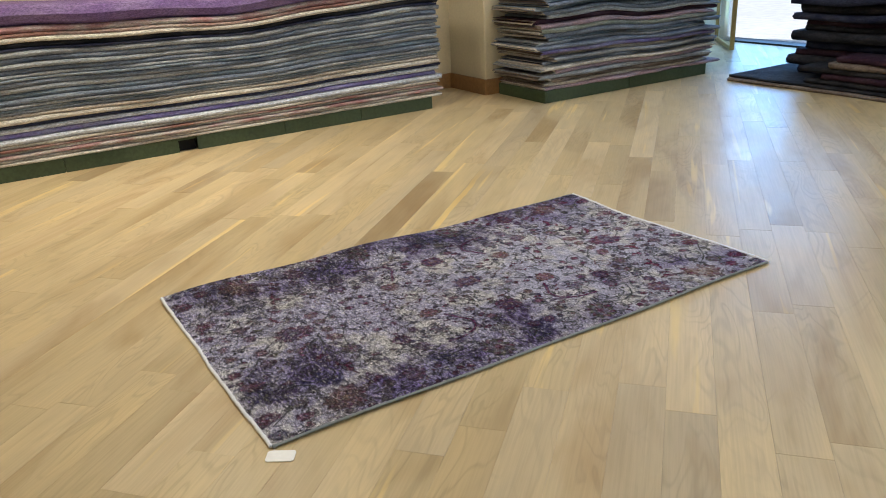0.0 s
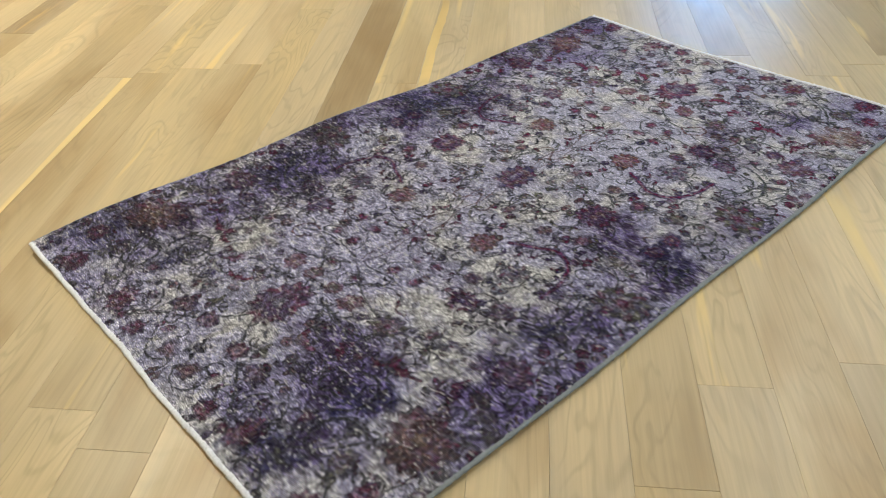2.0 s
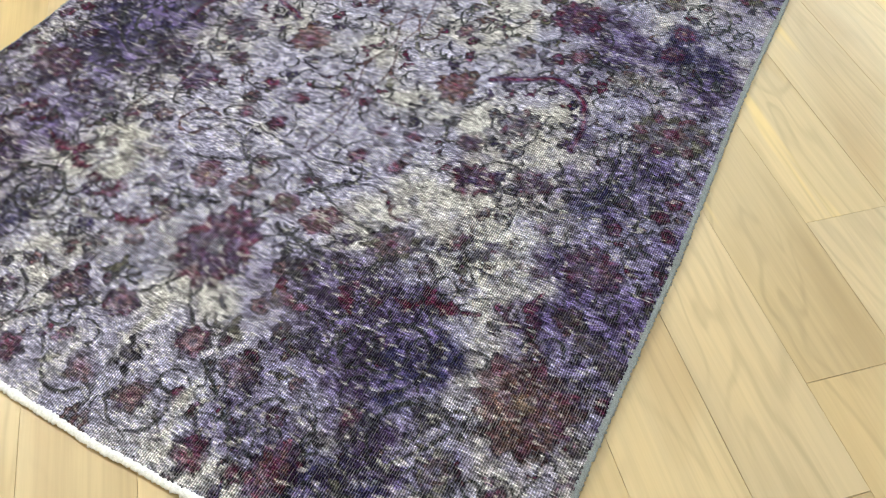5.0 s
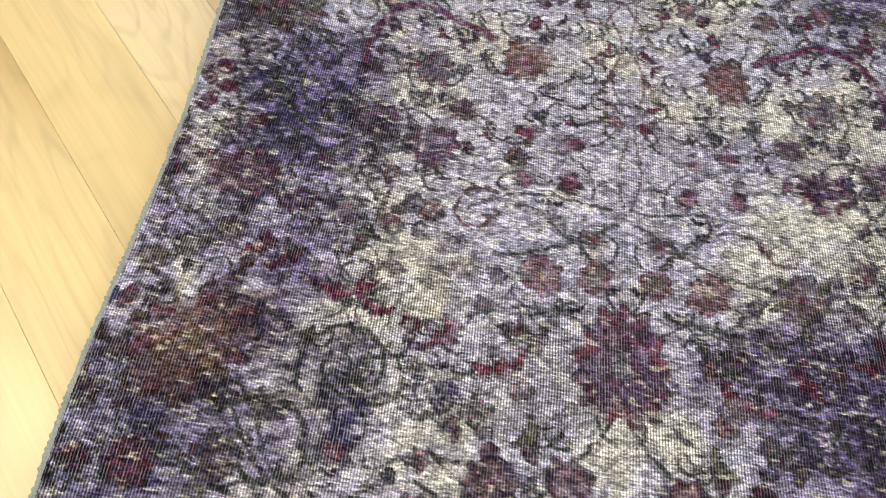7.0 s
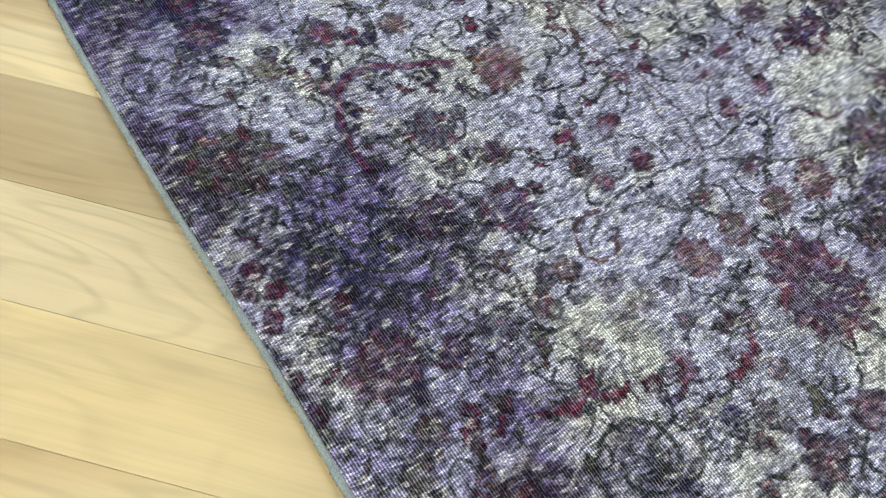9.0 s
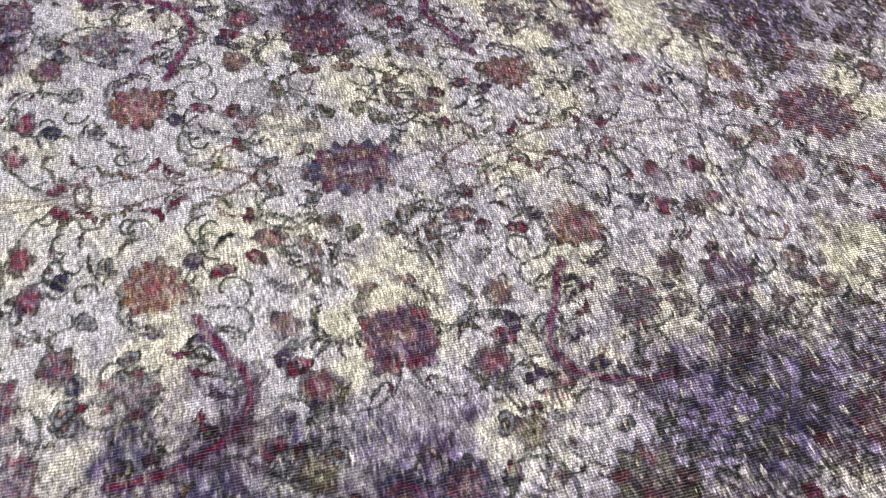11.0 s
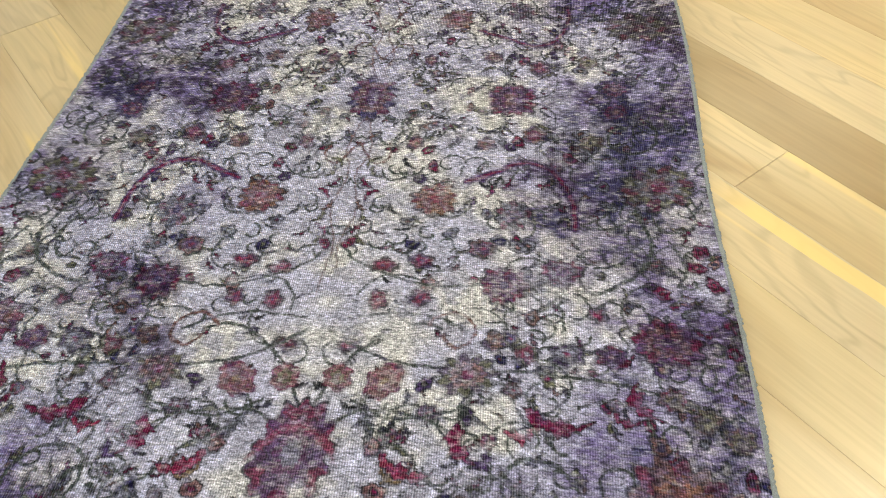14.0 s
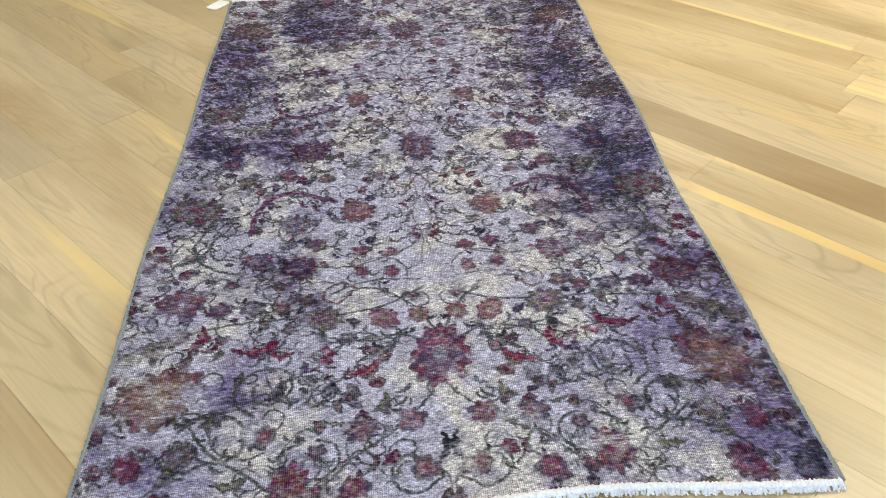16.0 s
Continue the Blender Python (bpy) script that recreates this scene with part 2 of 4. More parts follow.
def add_box(bm, lo, hi, bevel=0.0):
    r = bmesh.ops.create_cube(bm, size=1.0)
    lo, hi = Vector(lo), Vector(hi)
    bmesh.ops.scale(bm, vec=hi - lo, verts=r["verts"])
    bmesh.ops.translate(bm, vec=(lo + hi) / 2, verts=r["verts"])
    if bevel:
        edges = {e for v in r["verts"] for e in v.link_edges}
        bmesh.ops.bevel(bm, geom=list(edges), offset=bevel, segments=2, affect="EDGES")
    return bm


def box(lo, hi, bevel=0.0):
    return add_box(bmesh.new(), lo, hi, bevel)


def structure(name, bm, material, label):
    return tagged(part(name, bm, material), label, name.split("_")[0], kind="structure")


# ---- the room ----
T = 0.2
structure("ceiling", box((ROOM_X0 - T, ROOM_Y0 - T, ROOM_H), (ROOM_X1 + T, 5.2, ROOM_H + T)), WHITE, "plain white plastered shop ceiling")
structure("wall_south", box((ROOM_X0 - T, ROOM_Y0 - T, -0.1), (ROOM_X1 + T, ROOM_Y0, ROOM_H)), WALL, "plain cream plastered wall of the shop")
structure("wall_west", box((ROOM_X0 - T, ROOM_Y0, -0.1), (ROOM_X0, ROOM_Y1, ROOM_H)), WALL, "plain cream plastered side wall")
structure("wall_north", box((ROOM_X0 - T, ROOM_Y1, -0.1), (3.23, ROOM_Y1 + T, ROOM_H)), WALL, "cream plastered wall behind the carpet stack")
structure("wall_pier", box((3.23, 3.62, -0.1), (4.9, 4.98, ROOM_H), 0.006), WALL, "cream plastered wall pier with oak baseboard")
structure("wall_recess", box((4.9, 4.78, -0.1), (ROOM_X1 + T, 4.98, ROOM_H)), WHITE, "white plastered wall beside the glass door")
front = bmesh.new()
for lo, hi in (((ROOM_X1, ROOM_Y0, -0.1), (ROOM_X1 + T, WIN_Y0, ROOM_H)), ((ROOM_X1, WIN_Y0, -0.1), (ROOM_X1 + T, WIN_Y1, WIN_Z0)),
               ((ROOM_X1, WIN_Y0, WIN_Z1), (ROOM_X1 + T, WIN_Y1, ROOM_H)), ((ROOM_X1, WIN_Y1, -0.1), (ROOM_X1 + T, DOOR_Y0, ROOM_H)),
               ((ROOM_X1, DOOR_Y0, DOOR_H), (ROOM_X1 + T, DOOR_Y1, ROOM_H)), ((ROOM_X1, DOOR_Y1, -0.1), (ROOM_X1 + T, 4.78, ROOM_H))):
    add_box(front, lo, hi)
structure("wall_east", front, WHITE, "white plastered street wall with door opening and added window opening")

trim = bmesh.new()
add_box(trim, (2.70, ROOM_Y1 - 0.02, 0), (3.208, ROOM_Y1 - 0.002, 0.125), 0.003)
structure("baseboard_north", trim, BASEBOARD, "brown oak baseboard along the cream wall")
trim = bmesh.new()
add_box(trim, (3.208, 3.60, 0), (3.228, ROOM_Y1 - 0.002, 0.125), 0.003)
add_box(trim, (3.229, 3.598, 0), (4.9, 3.618, 0.125), 0.003)
structure("baseboard_pier", trim, BASEBOARD, "brown oak baseboard round the wall pier")
structure("threshold", box((ROOM_X1 - 0.03, DOOR_Y0, 0.0), (ROOM_X1 + T, DOOR_Y1, 0.018), 0.004), IRON, "dark metal threshold under the street door")
structure("ground", box((ROOM_X1 + T, -60, -0.3), (90, 60, -0.03)), PAVING, "pale sunlit paving outside the shop door")

# street door: an open glazed leaf in a brass frame
door = tagged(new("door_1"), "open glass street door in a slim brass frame", "door", kind="structure")
door.matrix_world = pose(ROOM_X1 - 0.03, DOOR_Y1 - 0.02, 0.0, 0, 0, math.degrees(math.atan2(3.66 - DOOR_Y1, 6.3 - ROOM_X1)))
LEAF = 0.90
part("stile", box((0.0, -0.022, 0.012), (0.03, 0.022, 2.28), 0.004), BRASS, door)
part("stile", box((LEAF - 0.03, -0.022, 0.012), (LEAF, 0.022, 2.28), 0.004), BRASS, door)
part("rail", box((0.03, -0.021, 0.012), (LEAF - 0.03, 0.021, 0.05), 0.004), BRASS, door)
part("rail", box((0.03, -0.021, 2.20), (LEAF - 0.03, 0.021, 2.28), 0.004), BRASS, door)
pane = part("pane", box((0.03, -0.006, 0.05), (LEAF - 0.03, 0.006, 2.20)), GLASS, door, "clear glass pane")
pane.visible_shadow = False
part("door_handle", box((LEAF - 0.05, -0.075, 0.85), (LEAF - 0.02, -0.022, 1.25), 0.008), IRON, door, "dark upright door handle")
frame_bm = bmesh.new()
for lo, hi in (((ROOM_X1 + 0.05, DOOR_Y0, 0.02), (ROOM_X1 + 0.11, DOOR_Y0 + 0.06, DOOR_H)), ((ROOM_X1 + 0.05, DOOR_Y1 - 0.06, 0.02), (ROOM_X1 + 0.11, DOOR_Y1, DOOR_H)),
               ((ROOM_X1 + 0.05, DOOR_Y0 + 0.06, DOOR_H - 0.06), (ROOM_X1 + 0.11, DOOR_Y1 - 0.06, DOOR_H))):
    add_box(frame_bm, lo, hi, 0.004)
structure("door_frame", frame_bm, BRASS, "slim brass frame round the doorway")
# unseen window, added as the opening for that fill light
window = tagged(new("added_window_1"), "unseen wide shop window with brass frame, added to let in light", "window", kind="structure")
wf = bmesh.new()
for lo, hi in (((ROOM_X1 + 0.06, WIN_Y0, WIN_Z0), (ROOM_X1 + 0.12, WIN_Y1, WIN_Z0 + 0.06)), ((ROOM_X1 + 0.06, WIN_Y0, WIN_Z1 - 0.06), (ROOM_X1 + 0.12, WIN_Y1, WIN_Z1)),
               ((ROOM_X1 + 0.06, WIN_Y0, WIN_Z0 + 0.06), (ROOM_X1 + 0.12, WIN_Y0 + 0.06, WIN_Z1 - 0.06)), ((ROOM_X1 + 0.06, WIN_Y1 - 0.06, WIN_Z0 + 0.06), (ROOM_X1 + 0.12, WIN_Y1, WIN_Z1 - 0.06))):
    add_box(wf, lo, hi, 0.004)
part("window_frame", wf, BRASS, window)
wp = part("pane", box((ROOM_X1 + 0.085, WIN_Y0 + 0.06, WIN_Z0 + 0.06), (ROOM_X1 + 0.097, WIN_Y1 - 0.06, WIN_Z1 - 0.06)), GLASS, window)
wp.visible_shadow = False

# housings for the added ceiling lights, out of view
for lx, ly in LAMPS:
    lamp = tagged(new("added_ceiling_lamp"), "unseen square white ceiling lamp, added to light the room", "lamp", "ceiling lamps")
    lamp.location = (lx, ly, ROOM_H)
    fb = bmesh.new()
    for lo, hi in (((-0.33, -0.33, -0.06), (0.33, -0.285, 0)), ((-0.33, 0.285, -0.06), (0.33, 0.33, 0)), ((-0.33, -0.285, -0.06), (-0.285, 0.285, 0)), ((0.285, -0.285, -0.06), (0.33, 0.285, 0))):
        add_box(fb, lo, hi)
    part("frame", fb, LAMPMAT, lamp)
    part("backing", box((-0.285, -0.285, -0.03), (0.285, 0.285, 0)), LAMPMAT, lamp)


# ---- carpet stacks ----
def bend(seed, x, level, amp=1.0):
    """The sag of a stack at x: the waves of its layers grow with their height."""
    return amp * level * (0.030 * math.sin(1.3 * x + seed) + 0.014 * math.sin(3.1 * x + 1.7 * seed) + 0.006 * math.sin(7.3 * x + 2.1 * seed + 3 * level))


def folded_rug(rng, length, depth, z0, thick, seed, level, level2, ragged=0.012, amp=1.0, sway=1.0):
    """A carpet folded once: an open U seen from its ends, a round fold along its front, sagging with the stack."""
    bm = bmesh.new()
    n = max(16, int(length / 0.06))
    h = thick / 2
    jut = rng.uniform(-0.018, 0.018) * sway
    ph = rng.uniform(0, 6.28)
    slit = min(0.0035, thick * 0.1)
    outer = [(depth, -h), (h * 0.9, -h), (h * 0.35, -h * 0.72), (0.0, 0.0), (h * 0.35, h * 0.72), (h * 0.9, h), (depth, h)]
    inner = [(depth, slit), (h * 1.3, slit), (h * 1.3, -slit), (depth, -slit)]
    ring = outer + inner
    rows = []
    e0, e1 = rng.uniform(-ragged, ragged) * 2, rng.uniform(-ragged, ragged) * 2
    for i in range(n + 1):
        s = i / n
        x = e0 + (length + e1 - e0) * s
        front_y = jut + 0.007 * sway * math.sin(5.1 * x + ph) + 0.004 * sway * math.sin(13.7 * x + 2 * ph) + 0.0015 * rng.uniform(-1, 1)
        row = []
        for y, z in ring:
            lev = level + (level2 - level) * (z + h) / thick
            end = rng.uniform(-1, 1) * ragged * 0.5 if i in (0, n) else 0.0
            row.append(bm.verts.new((x + end, y + front_y * max(0.0, 1 - y / depth), z0 + h + z + bend(seed, x, lev, amp))))
        rows.append(row)
    k = len(ring)
    for a, b in zip(rows, rows[1:]):
        for j in range(k):
            bm.faces.new((a[j], a[(j + 1) % k], b[(j + 1) % k], b[j]))
    for row, flip in ((rows[0], True), (rows[-1], False)):
        quads = [(row[0], row[1], row[9], row[10]), (row[1], row[2], row[9]), (row[2], row[3], row[9]), (row[3], row[8], row[9]), (row[3], row[4], row[8]), (row[4], row[5], row[8]), (row[5], row[6], row[7], row[8])]
        for q in quads:
            bm.faces.new(q if flip else q[::-1]).material_index = 1
    bmesh.ops.recalc_face_normals(bm, faces=bm.faces)
    return bm


DYES = {
    "cream": ((0.598, 0.566, 0.512), (0.468, 0.428, 0.388)), "tan": ((0.390, 0.345, 0.295), (0.520, 0.469, 0.419)), "rust": ((0.26, 0.135, 0.115), (0.40, 0.33, 0.30)),
    "grey": ((0.247, 0.262, 0.295), (0.351, 0.373, 0.403)), "slate": ((0.143, 0.172, 0.232), (0.221, 0.248, 0.310)), "teal": ((0.15, 0.20, 0.26), (0.24, 0.27, 0.31)),
    "violet": ((0.182, 0.152, 0.372), (0.260, 0.262, 0.434)), "white": ((0.650, 0.676, 0.744), (0.468, 0.497, 0.589)), "navy": ((0.022, 0.026, 0.060), (0.05, 0.055, 0.09)),
    "charcoal": ((0.022, 0.022, 0.027), (0.048, 0.047, 0.055)), "rose": ((0.351, 0.193, 0.202), (0.494, 0.455, 0.434)), "purple": ((0.16, 0.10, 0.25), (0.21, 0.15, 0.30)),
    "plum": ((0.035, 0.015, 0.028), (0.065, 0.035, 0.05)), "olive": ((0.234, 0.262, 0.232), (0.325, 0.345, 0.326)), "brown": ((0.169, 0.131, 0.109), (0.234, 0.193, 0.171)), "pink": ((0.429, 0.304, 0.357), (0.338, 0.276, 0.341)),
}
WOOL = {k: rug_wool(k + "_carpet_wool", *v) for k, v in DYES.items()}


def stack(names, thicks, length, depth, base, seed, m, group, where, rng, ragged=0.012, amp=1.0, sway=1.0, ends=("white", "grey", "cream")):
    total, z = sum(thicks), base
    for k, (name, thick) in enumerate(zip(names, thicks)):
        l0, l1 = (z - base) / total, (z + thick - base) / total
        rug = part("folded_carpet", folded_rug(rng, length, depth, z, thick - 0.0024, seed, l0, l1, ragged, amp, sway), WOOL[name])
        rug.data.materials.append(WOOL[ends[k % len(ends)]])
        rug.matrix_world = m
        tagged(rug, f"{name} wool carpet folded in {where}", "carpet", group)
        z += thick


def plinth(segments, y0, y1, height, label):
    p = tagged(new("stack_plinth"), label, "plinth")
    for x0, x1 in segments:
        part("board", box((x0 + 0.001, y0, 0), (x1 - 0.001, y0 + 0.022, height), 0.003), GREEN, p)
    lo, hi = segments[0][0], segments[-1][1]
    part("top_board", box((lo + 0.002, y0 + 0.0225, height - 0.02), (hi - 0.002, y1, height - 0.001)), GREEN, p)
    part("back_board", box((lo + 0.002, y1 - 0.03, 0), (hi - 0.002, y1 - 0.002, height - 0.021)), GREEN, p)
    return p


rng = random.Random(4)
p1 = plinth([(-1.0, 0.0), (0.0, 0.69), (0.81, 1.42), (1.42, 2.01), (2.01, 2.62)], 3.47, 4.08, 0.092, "low green painted plinth under the big carpet stack")
# a black panel closes the gap and paints the shade inside it
part("opening_shade_panel", box((0.6905, 3.515, 0), (0.8095, 3.53, 0.071)), SHADE_BLACK, p1, "black panel for the shade inside the plinth opening")
names1 = ("cream tan rose cream rust cream white violet white navy cream tan grey teal grey slate teal grey slate teal grey slate grey "
          "slate grey navy charcoal cream rust rose purple").split()
thicks1 = [rng.uniform(0.015, 0.036) for _ in names1]
thicks1[10], thicks1[-3], thicks1[-2], thicks1[-1] = 0.034, 0.022, 0.040, 0.12
stack(names1, thicks1, 3.70, 0.56, 0.0925, 2.4, pose(-1.0, 3.475, 0), "carpets of the long stack", "a long stack by the wall", rng, 0.014, 1.25)

p2 = plinth([(3.345, 4.20), (4.20, 5.11)], 2.98, 3.575, 0.092, "low green painted plinth under the second carpet stack")
part("end_board", box((3.325, 2.98, 0), (3.3445, 3.575, 0.092), 0.003), GREEN, p2)
names2 = ("pink tan brown grey pink cream slate grey tan violet slate grey teal slate olive pink plum grey slate teal slate teal grey violet navy "
          "purple charcoal").split()
thicks2 = [rng.uniform(0.022, 0.034) for _ in names2]
stack(names2, thicks2, 1.85, 0.57, 0.0925, 0.6, pose(3.335, 2.99, 0), "carpets of the second stack", "a stack before the wall pier", rng, 0.045, 2.6, 2.4, ("cream", "tan", "cream", "brown", "cream", "grey"))

# the loose pile near the door: folds face the room
names3 = "brown charcoal navy charcoal plum navy charcoal charcoal plum navy charcoal navy charcoal navy charcoal".split()
z, total = 0.0, 0.85
for i, name in enumerate(names3):
    flat = i < 2
    thick = (0.026, 0.020)[i] if flat else rng.uniform(0.040, 0.080)
    length, back = (2.6, 4.95 + 0.04 * i) if flat else (rng.uniform(1.7, 1.9), rng.uniform(5.34, 5.46))
    l0, l1 = (0.0, 0.0) if flat else (z / total, (z + thick) / total)
    bm = folded_rug(rng, length, 1.15 if flat else 0.85, 0.0, thick - 0.001, 5.6, l0, l1, 0.02, 1.5, 1.2)
    rug = part("folded_carpet", bm, WOOL[name], smooth=not flat)
    rug.data.materials.append(WOOL[name])
    rug.matrix_world = pose(back, 2.62 if flat else rng.uniform(2.26, 2.44), z + 0.001, 0, 0, -90 + (0 if flat else rng.uniform(-3, 3)))
    tagged(rug, f"{name} carpet folded in a loose dark pile", "carpet", "carpets of the dark pile")
    z += thick
z = 0.047
for name, far, length in (("charcoal", 2.02, 1.1), ("plum", 1.86, 0.9), ("charcoal", 1.98, 1.0), ("brown", 1.80, 0.8), ("plum", 1.74, 0.7)):
    thick = rng.uniform(0.042, 0.058)
    rug = part("small_folded_carpet", folded_rug(rng, length, 0.27, 0.0, thick - 0.001, 3.3, 0.1, 0.1, 0.02, 1.0, 1.2), WOOL[name], smooth=True)
    rug.data.materials.append(WOOL["brown"])
    rug.matrix_world = pose(rng.uniform(5.01, 5.05), far, z + 0.001, 0, 0, -90 + rng.uniform(-2, 2))
    tagged(rug, f"small {name} carpet folded before the dark pile", "carpet", "small carpets before the dark pile")
    z += thick


# ---- the rug ----
RUG_L, RUG_MID = 2.0, 0.571
PURPLE, INDIGO, MAROON, RED = (0.060, 0.036, 0.10), (0.026, 0.023, 0.088), (0.112, 0.012, 0.050), (0.155, 0.018, 0.055)
ORANGE, OLIVE, BROWN, INK = (0.155, 0.080, 0.050), (0.12, 0.12, 0.085), (0.125, 0.072, 0.070), (0.020, 0.022, 0.028)
VINE = (0.055, 0.065, 0.062)
PINK, STEEL, GOLD = (0.19, 0.11, 0.12), (0.15, 0.155, 0.20), (0.17, 0.125, 0.075)


class Quarter:
    """One quarter of the rug's design; the other three mirror it. a runs from the middle to an end, b from the middle to a side."""

    STEP = 0.0015

    def __init__(self):
        self.rough = random.Random(8)
        self.a = np.arange(0, 1.04, self.STEP)
        self.b = np.arange(0, 0.62, self.STEP)
        self.rgb = np.zeros((len(self.a), len(self.b), 3))
        self.cover = np.zeros((len(self.a), len(self.b)))

    def window(self, a, b, r):
        i0, i1 = max(0, int((a - r) / self.STEP)), min(len(self.a), int((a + r) / self.STEP) + 2)
        j0, j1 = max(0, int((b - r) / self.STEP)), min(len(self.b), int((b + r) / self.STEP) + 2)
        if i1 <= i0 or j1 <= j0:
            return None
        return slice(i0, i1), slice(j0, j1), self.a[i0:i1, None] - a, self.b[None, j0:j1] - b

    def lay(self, si, sj, mask, colour):
        mask = np.clip(mask, 0, 1)
        self.rgb[si, sj] += (np.array(colour) - self.rgb[si, sj]) * mask[..., None]
        self.cover[si, sj] = np.maximum(self.cover[si, sj], mask)

    def disc(self, a, b, r, colour, edge=INK, strength=1.0):
        """A petal: a rough round, squeezed a little at random."""
        w = self.window(a, b, r * 1.6 + 0.004)
        if w is None:
            return
        si, sj, da, db = w
        k1, k2, k3 = self.rough.uniform(0.72, 1.2), self.rough.uniform(0, 6.28), self.rough.uniform(0.08, 0.22)
        th = np.arctan2(db, da)
        d = np.hypot(da * k1, db / k1) * (1 + k3 * np.sin(2 * th + k2) + 0.10 * np.sin(5 * th + 2 * k2))
        self.lay(si, sj, 0.95 * strength * (r + 0.0012 - d) / 0.0018, edge)
        self.lay(si, sj, strength * (r - 0.0014 - d) / 0.002, colour)

    def flower(self, a, b, r, outer, inner, heart, petals=8, phase=0.0, edge=INK):
        """A rosette: a ragged ring of petals with dark outlines, a paler ring, a heart."""
        if r <= 0.014:
            self.disc(a, b, r, outer, edge, 0.9)
            self.disc(a, b, r * 0.45, inner, edge, 0.8)
            return
        w = self.window(a, b, r * 1.35)
        if w is None:
            return
        si, sj, da, db = w
        k1, k2 = self.rough.uniform(0.88, 1.12), self.rough.uniform(0, 6.28)
        da, db = da * k1, db / k1
        th, d = np.arctan2(db, da) + phase, np.hypot(da, db)
        n = petals if r < 0.03 else petals + 3
        rim = r * (0.90 + 0.10 * np.cos(n * th) + 0.07 * np.sin(2 * th + k2) + 0.05 * np.sin(3 * th - k2))
        f = d / rim
        soft = 0.0022 / r
        inside = (1 - f) / soft
        # petals shade from ring to ring
        self.lay(si, sj, 0.92 * np.clip(inside, 0, 1), outer)
        other = self.rough.choice((PURPLE, MAROON, inner))
        self.lay(si, sj, 0.75 * np.clip(inside, 0, 1) * (np.cos(0.5 * n * th + k2) > 0.2), other)
        self.lay(si, sj, 0.80 * np.clip((0.66 - f) / soft, 0, 1), inner)
        if r > 0.026:
            m = self.rough.randint(5, 7)
            inner_rim = 0.50 * (0.86 + 0.14 * np.cos(m * th + k2))
            self.lay(si, sj, 0.75 * np.clip((inner_rim - f) / soft, 0, 1), tuple(0.5 * (u + v) for u, v in zip(outer, other)))
            self.lay(si, sj, 0.75 * np.clip(1 - np.abs(f - inner_rim) * r / 0.0022, 0, 1), edge)
        self.lay(si, sj, 0.9 * np.clip((0.26 - f) / soft, 0, 1), heart)
        # outlines, broken along the way round
        gap = 0.45 + 0.55 * (np.sin(3 * th + 2 * k2) > -0.5)
        self.lay(si, sj, 0.9 * gap * np.clip(1.3 - np.abs(f - 1) * r / 0.0030, 0, 1), edge)
        self.lay(si, sj, 0.7 * gap * np.clip(1.2 - np.abs(f - 0.66) * r / 0.0027, 0, 1), edge)
        spoke = np.abs(np.sin(0.5 * n * th)) * d
        self.lay(si, sj, 0.6 * np.clip(1.2 - spoke / 0.0027, 0, 1) * (f < 1) * (f > 0.68), edge)

    def leaf(self, a, b, length, width, angle, colour, edge=INK):
        w = self.window(a, b, length)
        if w is None:
            return
        si, sj, da, db = w
        c, s = math.cos(radians(angle)), math.sin(radians(angle))
        u, v = (da * c + db * s) / length * 2, -da * s + db * c
        v = v - 0.8 * width * (u * u - 0.4)
        half = width / 2 * np.clip(1 - u**2, 0, 1) ** 0.7 * (1.1 - 0.5 * u) * (0.78 + 0.30 * np.sin(9 * u + angle) + 0.15 * np.sin(23 * u))
        inside = (np.abs(u) < 1)
        self.lay(si, sj, 0.9 * inside * (half + 0.0016 - np.abs(v)) / 0.002, edge)
        self.lay(si, sj, inside * (half - 0.0008 - np.abs(v)) / 0.002, colour)

    def vine(self, points, width=0.0052, colour=VINE, strength=1.0):
        pts = [Vector((*p, 0)) for p in points]
        pts = [2 * pts[0] - pts[1], *pts, 2 * pts[-1] - pts[-2]]
        for p0, p1, p2, p3 in zip(pts, pts[1:], pts[2:], pts[3:]):
            n = max(3, int((p2 - p1).length / 0.004))
            for i in range(n):
                t = i / n
                p = 0.5 * ((2 * p1) + (p2 - p0) * t + (2 * p0 - 5 * p1 + 4 * p2 - p3) * t * t + (3 * p1 - p0 - 3 * p2 + p3) * t**3)
                w = self.window(p.x, p.y, width * 1.2)
                if w:
                    si, sj, da, db = w
                    self.lay(si, sj, strength * (width / 2 + 0.0012 - np.hypot(da, db)) / 0.0016, colour)

    def curl(self, a, b, r, start, sweep, width=0.0052, colour=VINE):
        pts = []
        for i in range(12):
            f = i / 11
            ang, rad = radians(start + sweep * f), r * (1 - 0.62 * f)
            pts.append((a + rad * math.cos(ang), b + rad * math.sin(ang)))
        self.vine(pts, width, colour)


